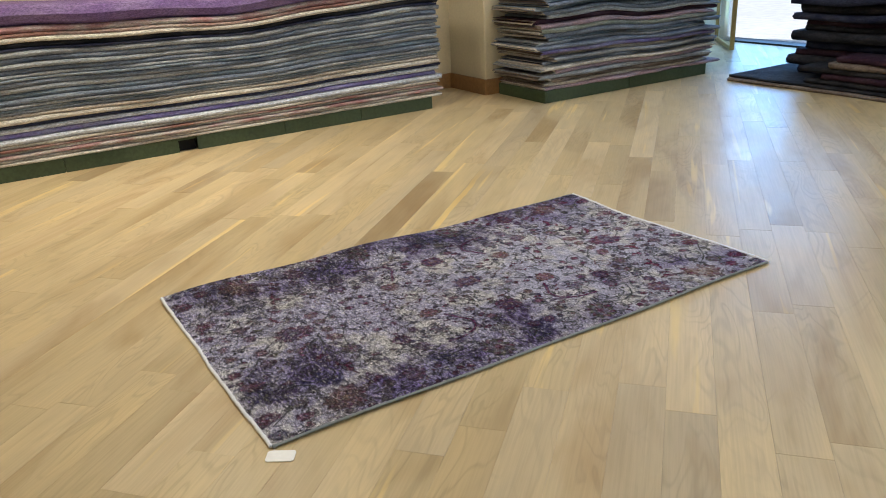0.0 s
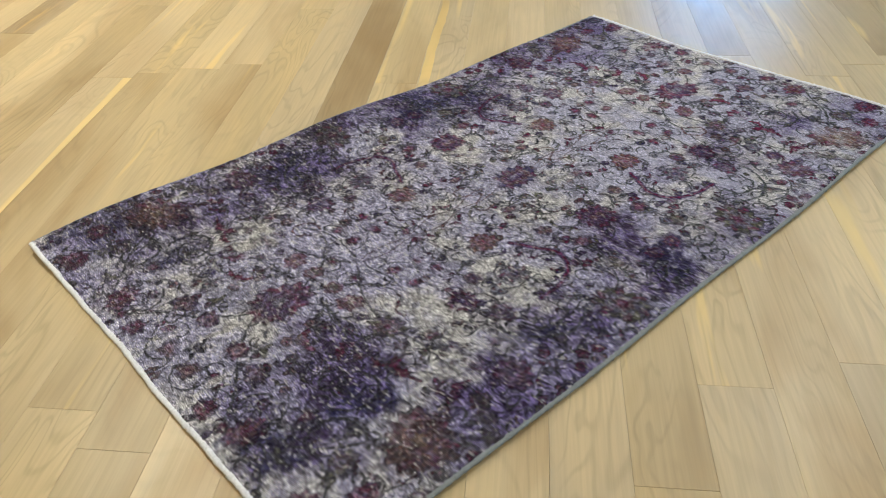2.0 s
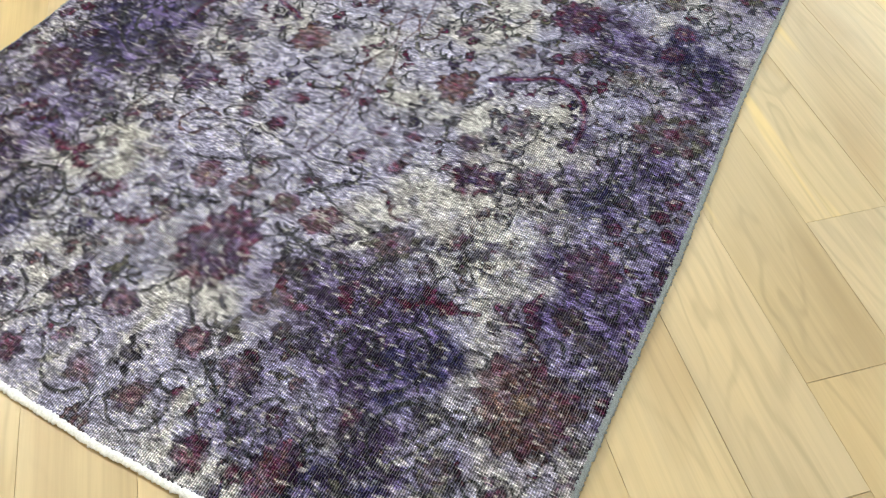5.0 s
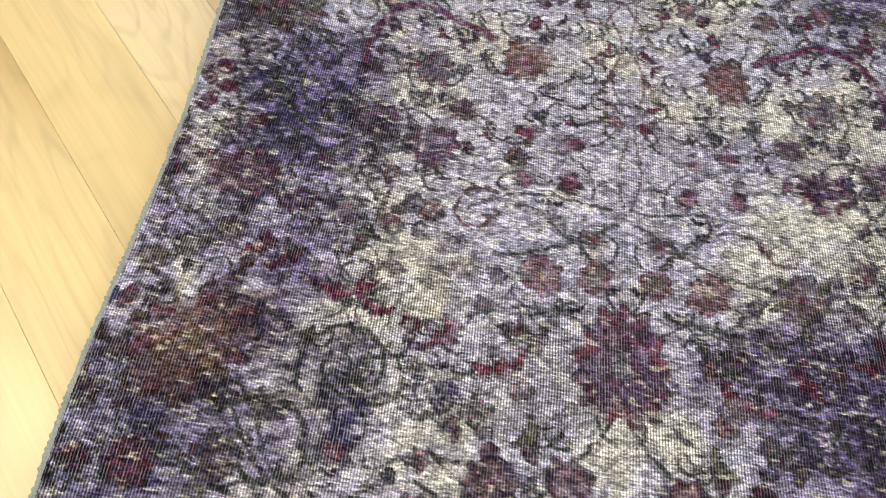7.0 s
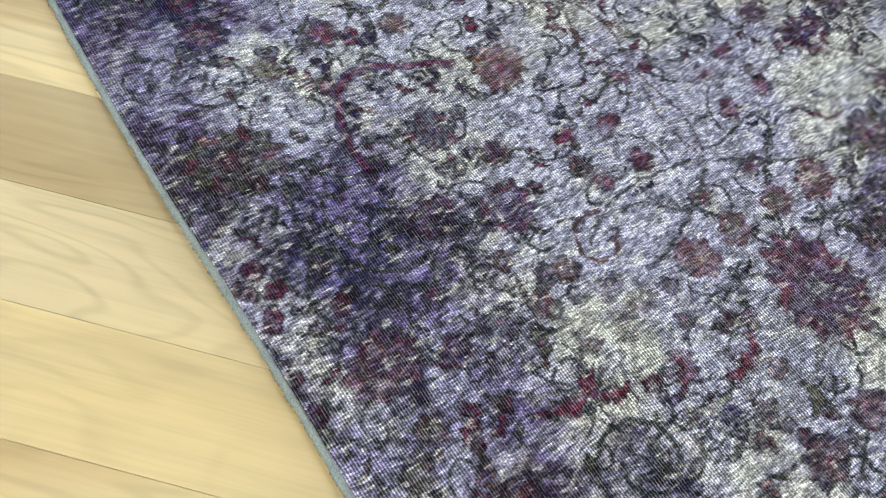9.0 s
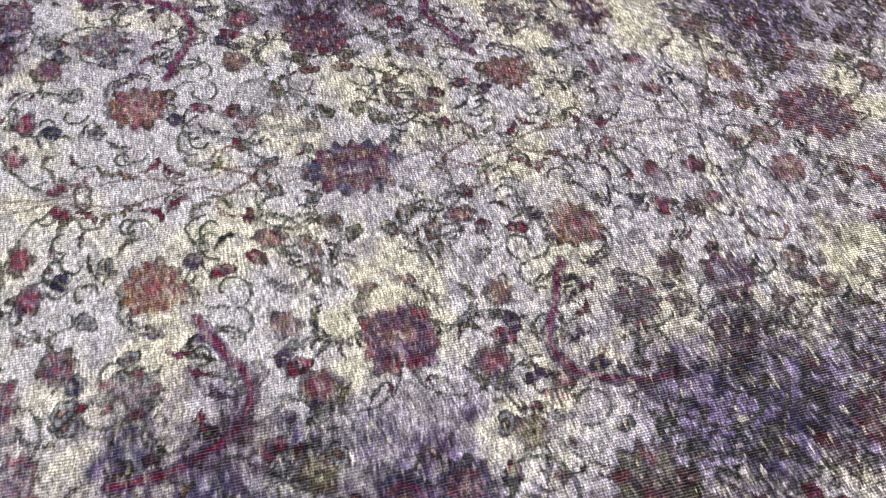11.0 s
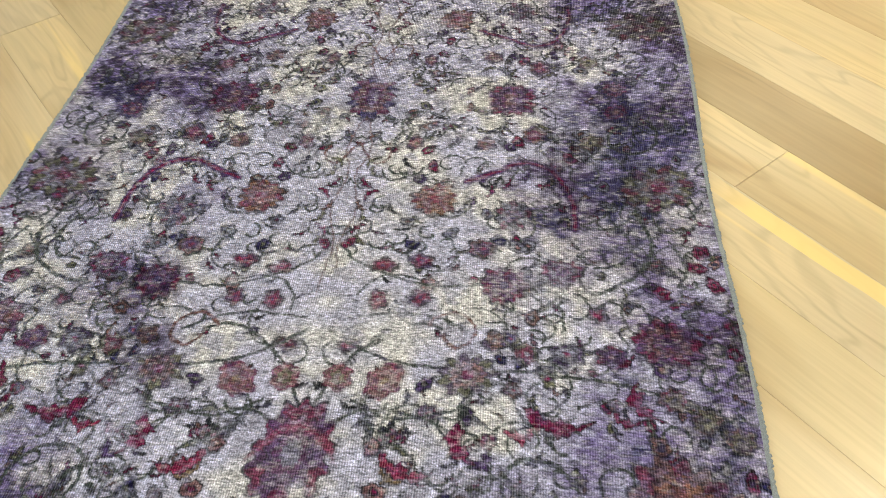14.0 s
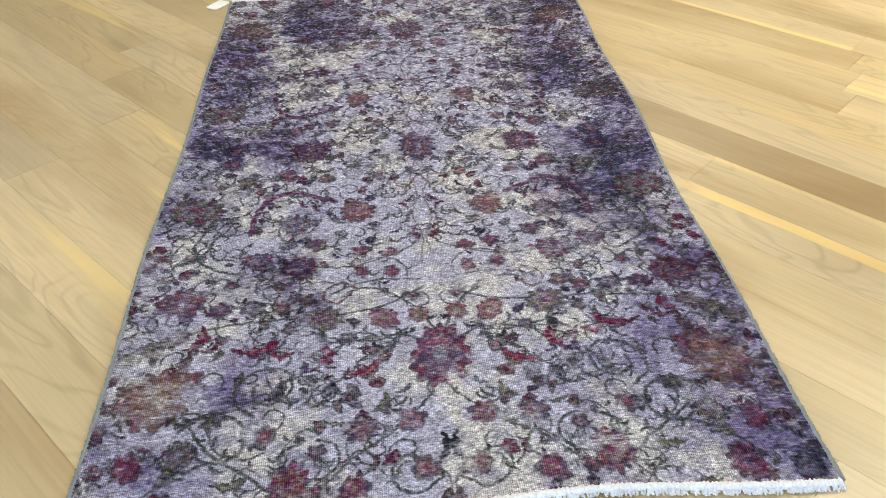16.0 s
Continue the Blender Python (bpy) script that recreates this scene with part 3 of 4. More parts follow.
def draw_design():
    q = Quarter()
    rr = random.Random(11)
    # fine sprigs between the large motifs
    tints = (MAROON, PURPLE, BROWN, PINK, STEEL, OLIVE, INDIGO, MAROON, STEEL)

    def open_ground(a, b):
        return b < 0.20 and 0.40 < a < 0.63 or b < 0.06

    for _ in range(420):
        a, b = rr.uniform(0, 1.0), rr.uniform(0, 0.58)
        if open_ground(a, b) and rr.random() < 0.8:
            continue
        k = rr.random()
        if k < 0.26:
            q.flower(a, b, rr.uniform(0.007, 0.014), rr.choice(tints), rr.choice(tints), rr.choice((RED, GOLD, INK)), 5, rr.uniform(0, 6))
        elif k < 0.62:
            q.leaf(a, b, rr.uniform(0.018, 0.042), rr.uniform(0.005, 0.010), rr.uniform(20, 160), rr.choice((OLIVE, STEEL, MAROON, INK, BROWN)))
        else:
            q.curl(a, b, rr.uniform(0.012, 0.030), rr.uniform(0, 360), rr.choice((-1, 1)) * rr.uniform(150, 300), 0.0034)
    for _ in range(80):
        a, b, ang = rr.uniform(0, 1.0), rr.uniform(0.02, 0.56), rr.uniform(0, 360)
        if open_ground(a, b) and rr.random() < 0.7:
            continue
        pts = [(a, b)]
        bend_by = rr.choice((-1, 1)) * rr.uniform(14, 34)
        for _ in range(rr.randint(5, 9)):
            ang += bend_by
            a, b = a + 0.018 * math.cos(radians(ang)), b + 0.018 * math.sin(radians(ang))
            pts.append((a, b))
            if rr.random() < 0.6:
                side = ang + rr.choice((-60, 60))
                q.leaf(a + 0.012 * math.cos(radians(side)), b + 0.012 * math.sin(radians(side)), rr.uniform(0.014, 0.024), 0.006, side, rr.choice((OLIVE, INK, STEEL, BROWN, MAROON)))
        q.vine(pts, 0.0036)
        q.flower(a, b, rr.uniform(0.010, 0.016), rr.choice(tints), rr.choice(tints), RED, 5)

    # the stem along the middle: two lines that part and meet, with paired leaves
    q.vine([(0.07, 0.008), (0.14, 0.020), (0.20, 0.006), (0.28, 0.022), (0.36, 0.004), (0.44, 0.014), (0.50, 0.002)], 0.0040, BROWN, 0.6)
    q.vine([(0.12, 0.0), (0.17, 0.030), (0.16, 0.055), (0.12, 0.050)], 0.0044, BROWN)
    for k in range(8):
        q.leaf(0.17 + 0.026 * k, 0.030 + 0.010 * (k % 2), 0.036, 0.011, 40 if k % 3 else -35, rr.choice((BROWN, MAROON, OLIVE, PURPLE)))
    # branches that spring from it towards the ends
    q.vine([(0.64, 0.008), (0.575, 0.040), (0.53, 0.085), (0.51, 0.13), (0.52, 0.17)], 0.0046)
    q.vine([(0.52, 0.012), (0.55, 0.06), (0.575, 0.13), (0.58, 0.22), (0.575, 0.32), (0.585, 0.42), (0.61, 0.50)], 0.0046)
    q.vine([(0.50, 0.02), (0.49, 0.10), (0.50, 0.16), (0.52, 0.20)], 0.0042)
    q.vine([(0.36, 0.01), (0.40, 0.05), (0.44, 0.15), (0.43, 0.24), (0.45, 0.31)], 0.0042)
    q.vine([(0.68, 0.02), (0.645, 0.07), (0.65, 0.14), (0.67, 0.19), (0.71, 0.22)], 0.0044)
    q.vine([(0.63, 0.06), (0.655, 0.12), (0.64, 0.20), (0.60, 0.23)], 0.0040)
    q.vine([(0.77, 0.01), (0.80, 0.03), (0.86, 0.09), (0.90, 0.15), (0.95, 0.20)], 0.0046)
    q.vine([(0.95, 0.27), (0.90, 0.33), (0.86, 0.38), (0.80, 0.42), (0.76, 0.44)], 0.0048)
    q.vine([(0.87, 0.36), (0.90, 0.43), (0.96, 0.49)], 0.0046)
    # the great scrolls of the sides
    q.vine([(0.27, 0.455), (0.34, 0.475), (0.395, 0.45), (0.43, 0.40), (0.43, 0.36)], 0.0065)
    q.vine([(0.30, 0.43), (0.345, 0.445), (0.38, 0.425), (0.39, 0.385)], 0.0050)
    q.vine([(0.33, 0.50), (0.38, 0.515), (0.42, 0.50)], 0.0044)
    q.curl(0.745, 0.300, 0.060, 20, 470, 0.0056)
    q.curl(0.760, 0.255, 0.036, 200, -330, 0.0044)
    q.curl(0.845, 0.375, 0.062, 120, 330, 0.0058)
    q.curl(0.525, 0.185, 0.040, 250, -330, 0.0054, BROWN)
    q.curl(0.935, 0.060, 0.045, 300, 330)
    q.curl(0.100, 0.455, 0.055, 140, -330)
    q.curl(0.080, 0.105, 0.045, 200, 280, 0.0048)
    q.curl(0.300, 0.265, 0.045, 20, 300, 0.0044)
    q.curl(0.905, 0.215, 0.045, 180, 320)
    q.vine([(0.04, 0.07), (0.09, 0.085), (0.13, 0.06), (0.10, 0.02)], 0.0044)
    # the arched leaf, toothed, with a pale belly
    for w, c, g in ((0.015, PURPLE, 0.45), (0.006, MAROON, 0.7)):
        q.vine([(0.31, 0.365), (0.25, 0.362), (0.19, 0.335), (0.170, 0.285), (0.195, 0.235), (0.22, 0.185)], w, c, g)
    for k in range(6):
        q.leaf(0.20 + 0.018 * abs(k - 2), 0.35 - 0.030 * k, 0.032, 0.010, 100 + 18 * k, rr.choice((MAROON, PURPLE)))

    # rosettes: along the middle
    q.flower(0.010, 0.000, 0.050, INDIGO, BROWN, PURPLE, 8, 0.4)
    q.flower(0.705, 0.000, 0.066, MAROON, PURPLE, STEEL, 10, 0.2)
    q.lay(*crescent(q, 0.668, 0.0, 0.062, 0.024), RED)
    q.flower(0.840, 0.060, 0.026, MAROON, PINK, PURPLE, 7, 1.0)
    q.flower(0.935, 0.040, 0.025, BROWN, PINK, MAROON, 7, 2.0)
    # round the middle
    q.flower(0.010, 0.255, 0.044, MAROON, PURPLE, BROWN, 8, 0.7)
    q.flower(0.258, 0.142, 0.038, ORANGE, PINK, RED, 8, 0.3)
    q.flower(0.215, 0.495, 0.054, OLIVE, STEEL, MAROON, 9, 0.9)
    q.flower(0.100, 0.300, 0.024, BROWN, MAROON, PINK, 6, 0.0)
    q.flower(0.125, 0.215, 0.020, PINK, BROWN, OLIVE, 6, 0.0)
    q.flower(0.120, 0.095, 0.018, MAROON, PINK, OLIVE, 6, 0.0)
    q.flower(0.115, 0.395, 0.022, BROWN, OLIVE, INK, 6, 0.0)
    q.flower(0.030, 0.440, 0.034, INDIGO, MAROON, BROWN, 7, 0.0)
    q.flower(0.290, 0.270, 0.034, STEEL, STEEL, INDIGO, 7, 0.0)
    q.flower(0.430, 0.255, 0.038, MAROON, PURPLE, INDIGO, 8, 0.0)
    q.flower(0.360, 0.220, 0.022, BROWN, PURPLE, MAROON, 6, 0.0)
    q.flower(0.395, 0.340, 0.030, MAROON, STEEL, PURPLE, 7, 0.0)
    # paired berries by the stem
    for a, b in ((0.462, 0.133), (0.467, 0.074), (0.390, 0.132), (0.402, 0.080)):
        q.flower(a, b, 0.0175, MAROON, RED, PURPLE, 5, a * 30)
    q.flower(0.355, 0.020, 0.012, MAROON, RED, PURPLE, 5)
    for a, b in ((0.430, 0.480), (0.410, 0.550), (0.380, 0.530), (0.350, 0.540)):
        q.flower(a, b, 0.0135, MAROON, RED, PURPLE, 5, a * 30)
    # the broad band before the end
    q.flower(0.512, 0.478, 0.044, MAROON, BROWN, PURPLE, 8, 0.6)
    q.flower(0.540, 0.405, 0.023, MAROON, PURPLE, PINK, 6, 0.0)
    q.flower(0.540, 0.345, 0.023, PURPLE, STEEL, MAROON, 6, 0.0)
    q.flower(0.545, 0.290, 0.020, OLIVE, MAROON, STEEL, 6, 0.0)
    q.flower(0.530, 0.245, 0.018, ORANGE, BROWN, STEEL, 5, 0.0)
    q.flower(0.588, 0.212, 0.038, OLIVE, PINK, MAROON, 8, 0.0)
    q.flower(0.600, 0.100, 0.027, PINK, BROWN, GOLD, 6, 0.0, MAROON)
    q.flower(0.595, 0.036, 0.021, PINK, OLIVE, BROWN, 6, 0.0, MAROON)
    for a, b in ((0.600, 0.475), (0.628, 0.512), (0.650, 0.548)):
        q.flower(a, b, 0.0205, BROWN, OLIVE, INK, 7, a * 20)
    q.leaf(0.612, 0.438, 0.066, 0.024, 30, MAROON)
    q.leaf(0.635, 0.415, 0.040, 0.014, 70, MAROON)
    q.leaf(0.645, 0.330, 0.095, 0.026, 82, MAROON)
    q.leaf(0.665, 0.285, 0.045, 0.018, 110, RED)
    q.leaf(0.690, 0.210, 0.070, 0.026, 25, MAROON)
    q.leaf(0.705, 0.235, 0.040, 0.016, 150, PURPLE)
    q.leaf(0.724, 0.140, 0.075, 0.024, 72, RED)
    q.leaf(0.735, 0.125, 0.040, 0.012, 60, GOLD)
    # the corner and the end
    q.flower(0.742, 0.475, 0.070, BROWN, ORANGE, GOLD, 11, 0.5)
    q.flower(0.800, 0.385, 0.019, OLIVE, INK, OLIVE, 6, 0.0)
    q.flower(0.840, 0.320, 0.019, INK, STEEL, PURPLE, 6, 0.0)
    q.flower(0.860, 0.420, 0.027, OLIVE, BROWN, STEEL, 7, 0.0)
    q.flower(0.875, 0.498, 0.028, MAROON, RED, PURPLE, 8, 0.0)
    q.flower(0.850, 0.140, 0.028, PURPLE, PINK, MAROON, 8, 0.0)
    q.flower(0.935, 0.250, 0.038, RED, ORANGE, MAROON, 9, 0.0)
    q.flower(0.960, 0.150, 0.025, MAROON, RED, OLIVE, 7, 0.0)
    q.flower(0.960, 0.445, 0.034, MAROON, RED, INDIGO, 7, 0.0)
    q.flower(0.970, 0.540, 0.026, INDIGO, STEEL, MAROON, 6, 0.0)
    q.flower(0.840, 0.300, 0.020, STEEL, MAROON, PINK, 6, 0.0)
    q.leaf(0.790, 0.440, 0.060, 0.016, 120, INK)
    q.leaf(0.800, 0.105, 0.050, 0.016, 40, OLIVE)
    q.leaf(0.920, 0.340, 0.060, 0.018, 80, OLIVE)
    q.leaf(0.900, 0.010, 0.060, 0.016, 10, INK)
    return q


def crescent(q, a, b, r, thick):
    """The red crown on the great rosette: a band across its inner side."""
    si, sj, da, db = q.window(a, b, r)
    mask = np.clip(1 - np.abs(da - 0.9 * db**2 / r) / (thick * 0.5), 0, 1) * np.clip((r - np.abs(db)) / 0.01, 0, 1)
    return si, sj, 0.85 * mask


def field(rs, nx, ny, cx, cy):
    """Smooth random values between 0 and 1 on an nx by ny grid, with cells of cx by cy grid steps."""
    gx, gy = int(nx / cx) + 3, int(ny / cy) + 3
    g = rs.random((gx, gy))
    x, y = np.arange(nx) / cx, np.arange(ny) / cy
    i, j = x.astype(int), y.astype(int)
    fx, fy = x - i, y - j
    fx, fy = (fx * fx * (3 - 2 * fx))[:, None], (fy * fy * (3 - 2 * fy))[None]
    g00, g10, g01, g11 = g[i][:, j], g[i + 1][:, j], g[i][:, j + 1], g[i + 1][:, j + 1]
    return (g00 * (1 - fx) + g10 * fx) * (1 - fy) + (g01 * (1 - fx) + g11 * fx) * fy


def step(v, lo, hi):
    t = np.clip((v - lo) / (hi - lo), 0, 1)
    return t * t * (3 - 2 * t)


def side_near(x):
    return 0.010 + 0.003 * np.sin(3.1 * x + 0.4) + 0.003 * np.sin(8.3 * x)


def side_far(x):
    return 1.126 + 0.003 * np.sin(2.6 * x + 1.2) + 0.003 * np.sin(9.1 * x)


def end_near(y):
    return 0.008 + 0.0025 * np.sin(9.0 * y + 1.0) + 0.0012 * np.sin(21.0 * y) + 0.0006 * np.sin(57.0 * y)


def end_far(y):
    return 1.992 - 0.022 * np.sin(np.clip((y - 0.3) / 0.85, 0, 1) * np.pi) + 0.003 * np.sin(14 * y)


def rug_place(u, v):
    """Where the rug's point (u, v), both 0 to 1, lies: edges a little wavy, the far side lifted off the floor."""
    x, y = 2.0 * u, 1.146 * v
    px = end_near(y) * (1 - u) + end_far(y) * u
    py = side_near(x) * (1 - v) + side_far(x) * v
    lift = step(v, 0.80, 1.0) * (0.010 + 0.010 * np.sin(2.4 * x + 0.5) + 0.004 * np.sin(9 * x)).clip(0)
    lift = lift + step(1 - v, 0.90, 1.0) * 0.004 * (1 + np.sin(5 * x)) / 2
    pz = 0.0085 + lift + 0.0012 * np.sin(7 * px + 3 * py) * np.sin(5 * py)
    return px, py, pz


def build_rug():
    rug = tagged(new("rug"), "worn overdyed purple floral wool rug lying on the oak floor", "rug")
    q = draw_design()
    nx, ny = 1440, 826
    rs = np.random.RandomState(5)
    U, V = np.meshgrid(np.linspace(0, 1, nx), np.linspace(0, 1, ny), indexing="ij")
    PX, PY, PZ = rug_place(U, V)
    f = lambda cx, cy: field(rs, nx, ny, cx, cy)  # noqa: E731
    # the weave shifts the design a little, most along the weft
    wa = 0.010 * (f(90, 90) - 0.5) + 0.004 * (f(9, 9) - 0.5) + 0.0015 * (f(2, 5) - 0.5)
    wb = 0.012 * (f(90, 90) - 0.5) + 0.004 * (f(5, 9) - 0.5) + 0.0022 * (f(1.6, 6) - 0.5)
    a, b = np.abs(U * 2.0 - 1.0 + wa), np.abs(V * 1.146 - RUG_MID + wb)
    i = np.clip((a / q.STEP).astype(int), 0, len(q.a) - 1)
    j = np.clip((b / q.STEP).astype(int), 0, len(q.b) - 1)
    art, cover = q.rgb[i, j], q.cover[i, j]
    # ground: ivory and faded blue-grey, overdyed violet in clouds
    cloud = 0.5 * f(60, 50) + 0.3 * f(26, 24) + 0.2 * f(9, 12)
    sx, sy = PX + 0.06 * (f(40, 40) - 0.5) + 0.05 * (f(14, 14) - 0.5), PY + 0.06 * (f(40, 40) - 0.5) + 0.05 * (f(14, 14) - 0.5)

    def patches(spots, soft=0.8):
        """Irregular clouds round the given places: x, y, radius."""
        total = np.zeros_like(PX)
        for x, y, r in spots:
            d = np.hypot(sx - x, sy - y) / r
            total = np.maximum(total, 1 - step(d, 1 - soft, 1 + 0.5 * soft))
        return total

    indigo = patches(((0.62, 1.01, 0.13), (0.16, 1.08, 0.13), (0.26, 0.25, 0.06), (0.60, 0.13, 0.05), (1.08, 1.02, 0.13), (0.24, 0.89, 0.06),
                      (1.18, 1.00, 0.11), (1.95, 1.12, 0.06), (1.30, 0.88, 0.06), (0.08, 0.26, 0.07), (0.97, 0.10, 0.05)))
    purple = patches(((0.28, 0.36, 0.14), (0.15, 0.40, 0.09), (0.12, 0.24, 0.06), (0.31, 0.93, 0.10), (0.36, 0.17, 0.05), (0.34, 0.90, 0.08), (1.20, 0.91, 0.11),
                      (1.02, 1.09, 0.09), (1.50, 1.10, 0.09), (1.80, 1.12, 0.07), (0.44, 0.05, 0.05), (0.27, 0.50, 0.06), (1.43, 0.30, 0.08), (0.98, 0.25, 0.10),
                      (0.95, 0.93, 0.06), (1.55, 0.34, 0.06), (0.95, 0.06, 0.09), (0.80, 1.10, 0.08)))
    violet_m = patches(((0.45, 0.08, 0.13), (0.69, 0.14, 0.10), (0.93, 0.15, 0.10), (1.71, 0.94, 0.12), (1.73, 0.26, 0.08), (1.42, 1.02, 0.12), (0.26, 0.34, 0.13),
                        (1.95, 0.60, 0.08), (1.28, 0.30, 0.08), (0.62, 0.92, 0.14), (1.92, 0.15, 0.07), (1.62, 1.10, 0.10), (1.88, 1.08, 0.14)))
    dusk = patches(((0.26, 0.10, 0.09), (0.24, 1.05, 0.08), (0.57, 0.22, 0.07), (0.79, 1.06, 0.07), (0.80, 0.08, 0.06), (1.21, 0.07, 0.07), (0.05, 0.58, 0.06), (0.50, 0.97, 0.09), (0.38, 1.07, 0.05)))
    pale = patches(((0.42, 0.62, 0.13), (0.60, 0.75, 0.13), (0.80, 0.60, 0.17), (0.46, 0.30, 0.10), (0.76, 0.27, 0.10), (0.40, 0.79, 0.09), (1.08, 0.77, 0.10), (0.89, 0.96, 0.06),
                    (1.36, 0.58, 0.16), (1.50, 0.75, 0.12), (1.60, 0.56, 0.11), (1.42, 0.09, 0.10), (1.70, 0.08, 0.10), (1.85, 0.58, 0.11), (1.70, 0.39, 0.09), (1.13, 0.53, 0.10),
                    (0.22, 0.68, 0.08), (0.36, 0.85, 0.05), (0.34, 1.06, 0.045), (0.63, 0.50, 0.10), (1.50, 0.50, 0.12)))
    cream = patches(((0.48, 0.30, 0.08), (0.76, 0.27, 0.07), (0.40, 0.81, 0.06), (0.33, 1.06, 0.03), (0.88, 0.95, 0.05), (0.27, 0.95, 0.025), (0.26, 0.79, 0.02), (1.00, 0.76, 0.05), (0.28, 1.00, 0.04)))
    # bare streaks along the warp
    for x, half, y, w in ((0.22, 0.12, 0.578, 0.007), (0.06, 0.05, 0.640, 0.012), (0.09, 0.06, 0.465, 0.010), (1.80, 0.10, 0.585, 0.006), (1.02, 0.05, 0.575, 0.006)):
        bare = np.clip(1.3 - np.abs(PX - x) / half, 0, 1) * np.exp(-((PY - y + 0.02 * (f(30, 20) - 0.5)) / w) ** 2)
        cream, pale = np.maximum(cream, bare), np.maximum(pale, bare)
    tone = 0.6 * f(70, 60) + 0.4 * f(22, 26)
    ivory, haze = np.array((0.425, 0.415, 0.425)), np.array((0.350, 0.346, 0.440))
    haze = haze + np.array((-0.006, -0.010, 0.008)) * step(1 - U, 0.35, 0.75)[..., None]
    ground = haze + (ivory - haze) * step(tone + 0.25 * cream, 0.42, 0.72)[..., None]
    ground = ground + (np.array((0.47, 0.46, 0.43)) - ground) * (0.3 * cream[..., None])
    ground = ground + (np.array((0.270, 0.265, 0.330)) - ground) * (0.75 * step(0.5 * f(17, 15) + 0.3 * f(8, 10) + 0.2 * f(3, 6), 0.50, 0.72)[..., None])
    ground = ground * (1.0 + 0.12 * step(U, 0.35, 0.70))[..., None]
    bv = np.abs(V - 0.5) * 2
    dye = 0.08 + 0.58 * cloud + 0.18 * bv**3 + 0.28 * indigo + 0.23 * purple + 0.22 * violet_m + 0.08 * dusk - 0.26 * pale - 0.10 * np.exp(-((V - 0.5) / 0.14) ** 2)
    dye_m = step(dye, 0.30, 0.90)
    streak = 0.5 * f(1.3, 14) + 0.3 * f(2.6, 30) + 0.2 * f(5, 8)
    ragged = 0.5 * f(7, 9) + 0.5 * f(2.5, 6)
    dye_m = np.clip(dye_m + (0.12 + 0.75 * dye_m) * 2.2 * (0.5 * streak + 0.5 * ragged - 0.5), 0, 1) * 0.93
    lilac = np.array((0.140, 0.112, 0.240))
    deep = step(f(40, 36) * 0.2 + f(10, 13) * 0.45 + f(3, 6) * 0.35 + 0.20 * indigo + 0.15 * purple + 0.10 * dusk - 0.06 * violet_m, 0.50, 0.69)[..., None]
    dark_dye = np.array(INDIGO) + (np.array((0.048, 0.026, 0.080)) - np.array(INDIGO)) * step(purple - indigo + 0.6 * (f(30, 30) - 0.5), -0.2, 0.6)[..., None]
    dark_dye = dark_dye + (np.array((0.050, 0.032, 0.026)) - dark_dye) * (0.4 * dusk[..., None])
    violet = lilac + (dark_dye - lilac) * deep
    col = ground * (1 - dye_m[..., None]) + violet * dye_m[..., None]
    # the design, worn away in places
    wear = 0.50 * f(60, 60) + 0.25 * f(12, 14) + 0.25 * streak + 0.08 * pale + 0.15 * cream
    frayed = step(0.5 * f(4, 6) + 0.3 * f(1.5, 4) + 0.2 * f(14, 14), 0.30, 0.52)
    keep = cover * (0.68 + 0.32 * frayed) * np.clip(1.0 - 1.1 * step(wear, 0.62, 0.88) * (1 - 0.45 * dye_m), 0.10, 1)
    art = art * (0.60 + 0.7 * f(3, 5)[..., None] + 0.20 * (1 - dye_m[..., None]))
    faded = 0.35 * step(1 - U, 0.40, 0.75)[..., None]
    art = art * (1 - faded) + (0.5 * art.mean(-1, keepdims=True) + np.array((0.035, 0.026, 0.045))) * faded
    art = art * (1 - 0.30 * (deep * dye_m[..., None]))
    shift = step(0.6 * f(5, 6) + 0.4 * f(2, 3), 0.54, 0.72)[..., None] * 0.3
    art = art * (1 - shift) + violet * shift
    col = col * (1 - keep[..., None]) + art * keep[..., None]
    # rust and olive knots that survive in the brown corner rosettes
    rust = step(f(6, 7) * 0.6 + f(2, 4) * 0.4, 0.55, 0.70) * patches(((0.25, 1.05, 0.09), (0.26, 0.10, 0.07), (1.74, 0.10, 0.08), (1.75, 1.05, 0.07)))
    col = col + (np.array((0.11, 0.055, 0.024)) - col) * (0.5 * rust[..., None])
    # grizzled wool: dark and pale tufts drawn along the weft, most where the pile is longest
    near = 0.48 + 0.52 * step(1 - U, 0.30, 0.75)
    tuft = 0.6 * f(1.01, 3) + 0.4 * f(2.0, 8)
    col = col * (1 + near * (0.68 * step(tuft, 0.15, 0.85) - 0.35))[..., None]
    grizzle = 0.55 * f(3.2, 4.5) + 0.45 * f(5, 9)
    col = col * (1 + near * (0.58 * step(grizzle, 0.28, 0.74) - 0.28))[..., None]
    salt = step(f(2.0, 5) * 0.55 + f(4, 11) * 0.45, 0.66, 0.80) * 0.5 * near
    col = col * (1 - salt[..., None]) + np.array((0.55, 0.54, 0.52)) * salt[..., None]
    pepper = step(f(2.0, 5) * 0.6 + f(7, 12) * 0.4, 0.59 - 0.05 * dye_m, 0.72) * (0.14 + 0.70 * dye_m) * near
    col = col * (1 - pepper[..., None]) + np.array((0.030, 0.022, 0.05)) * pepper[..., None]
    col = 0.27 * (np.clip(col, 0.002, 1) / 0.27) ** (1.06 + 0.30 * near[..., None])
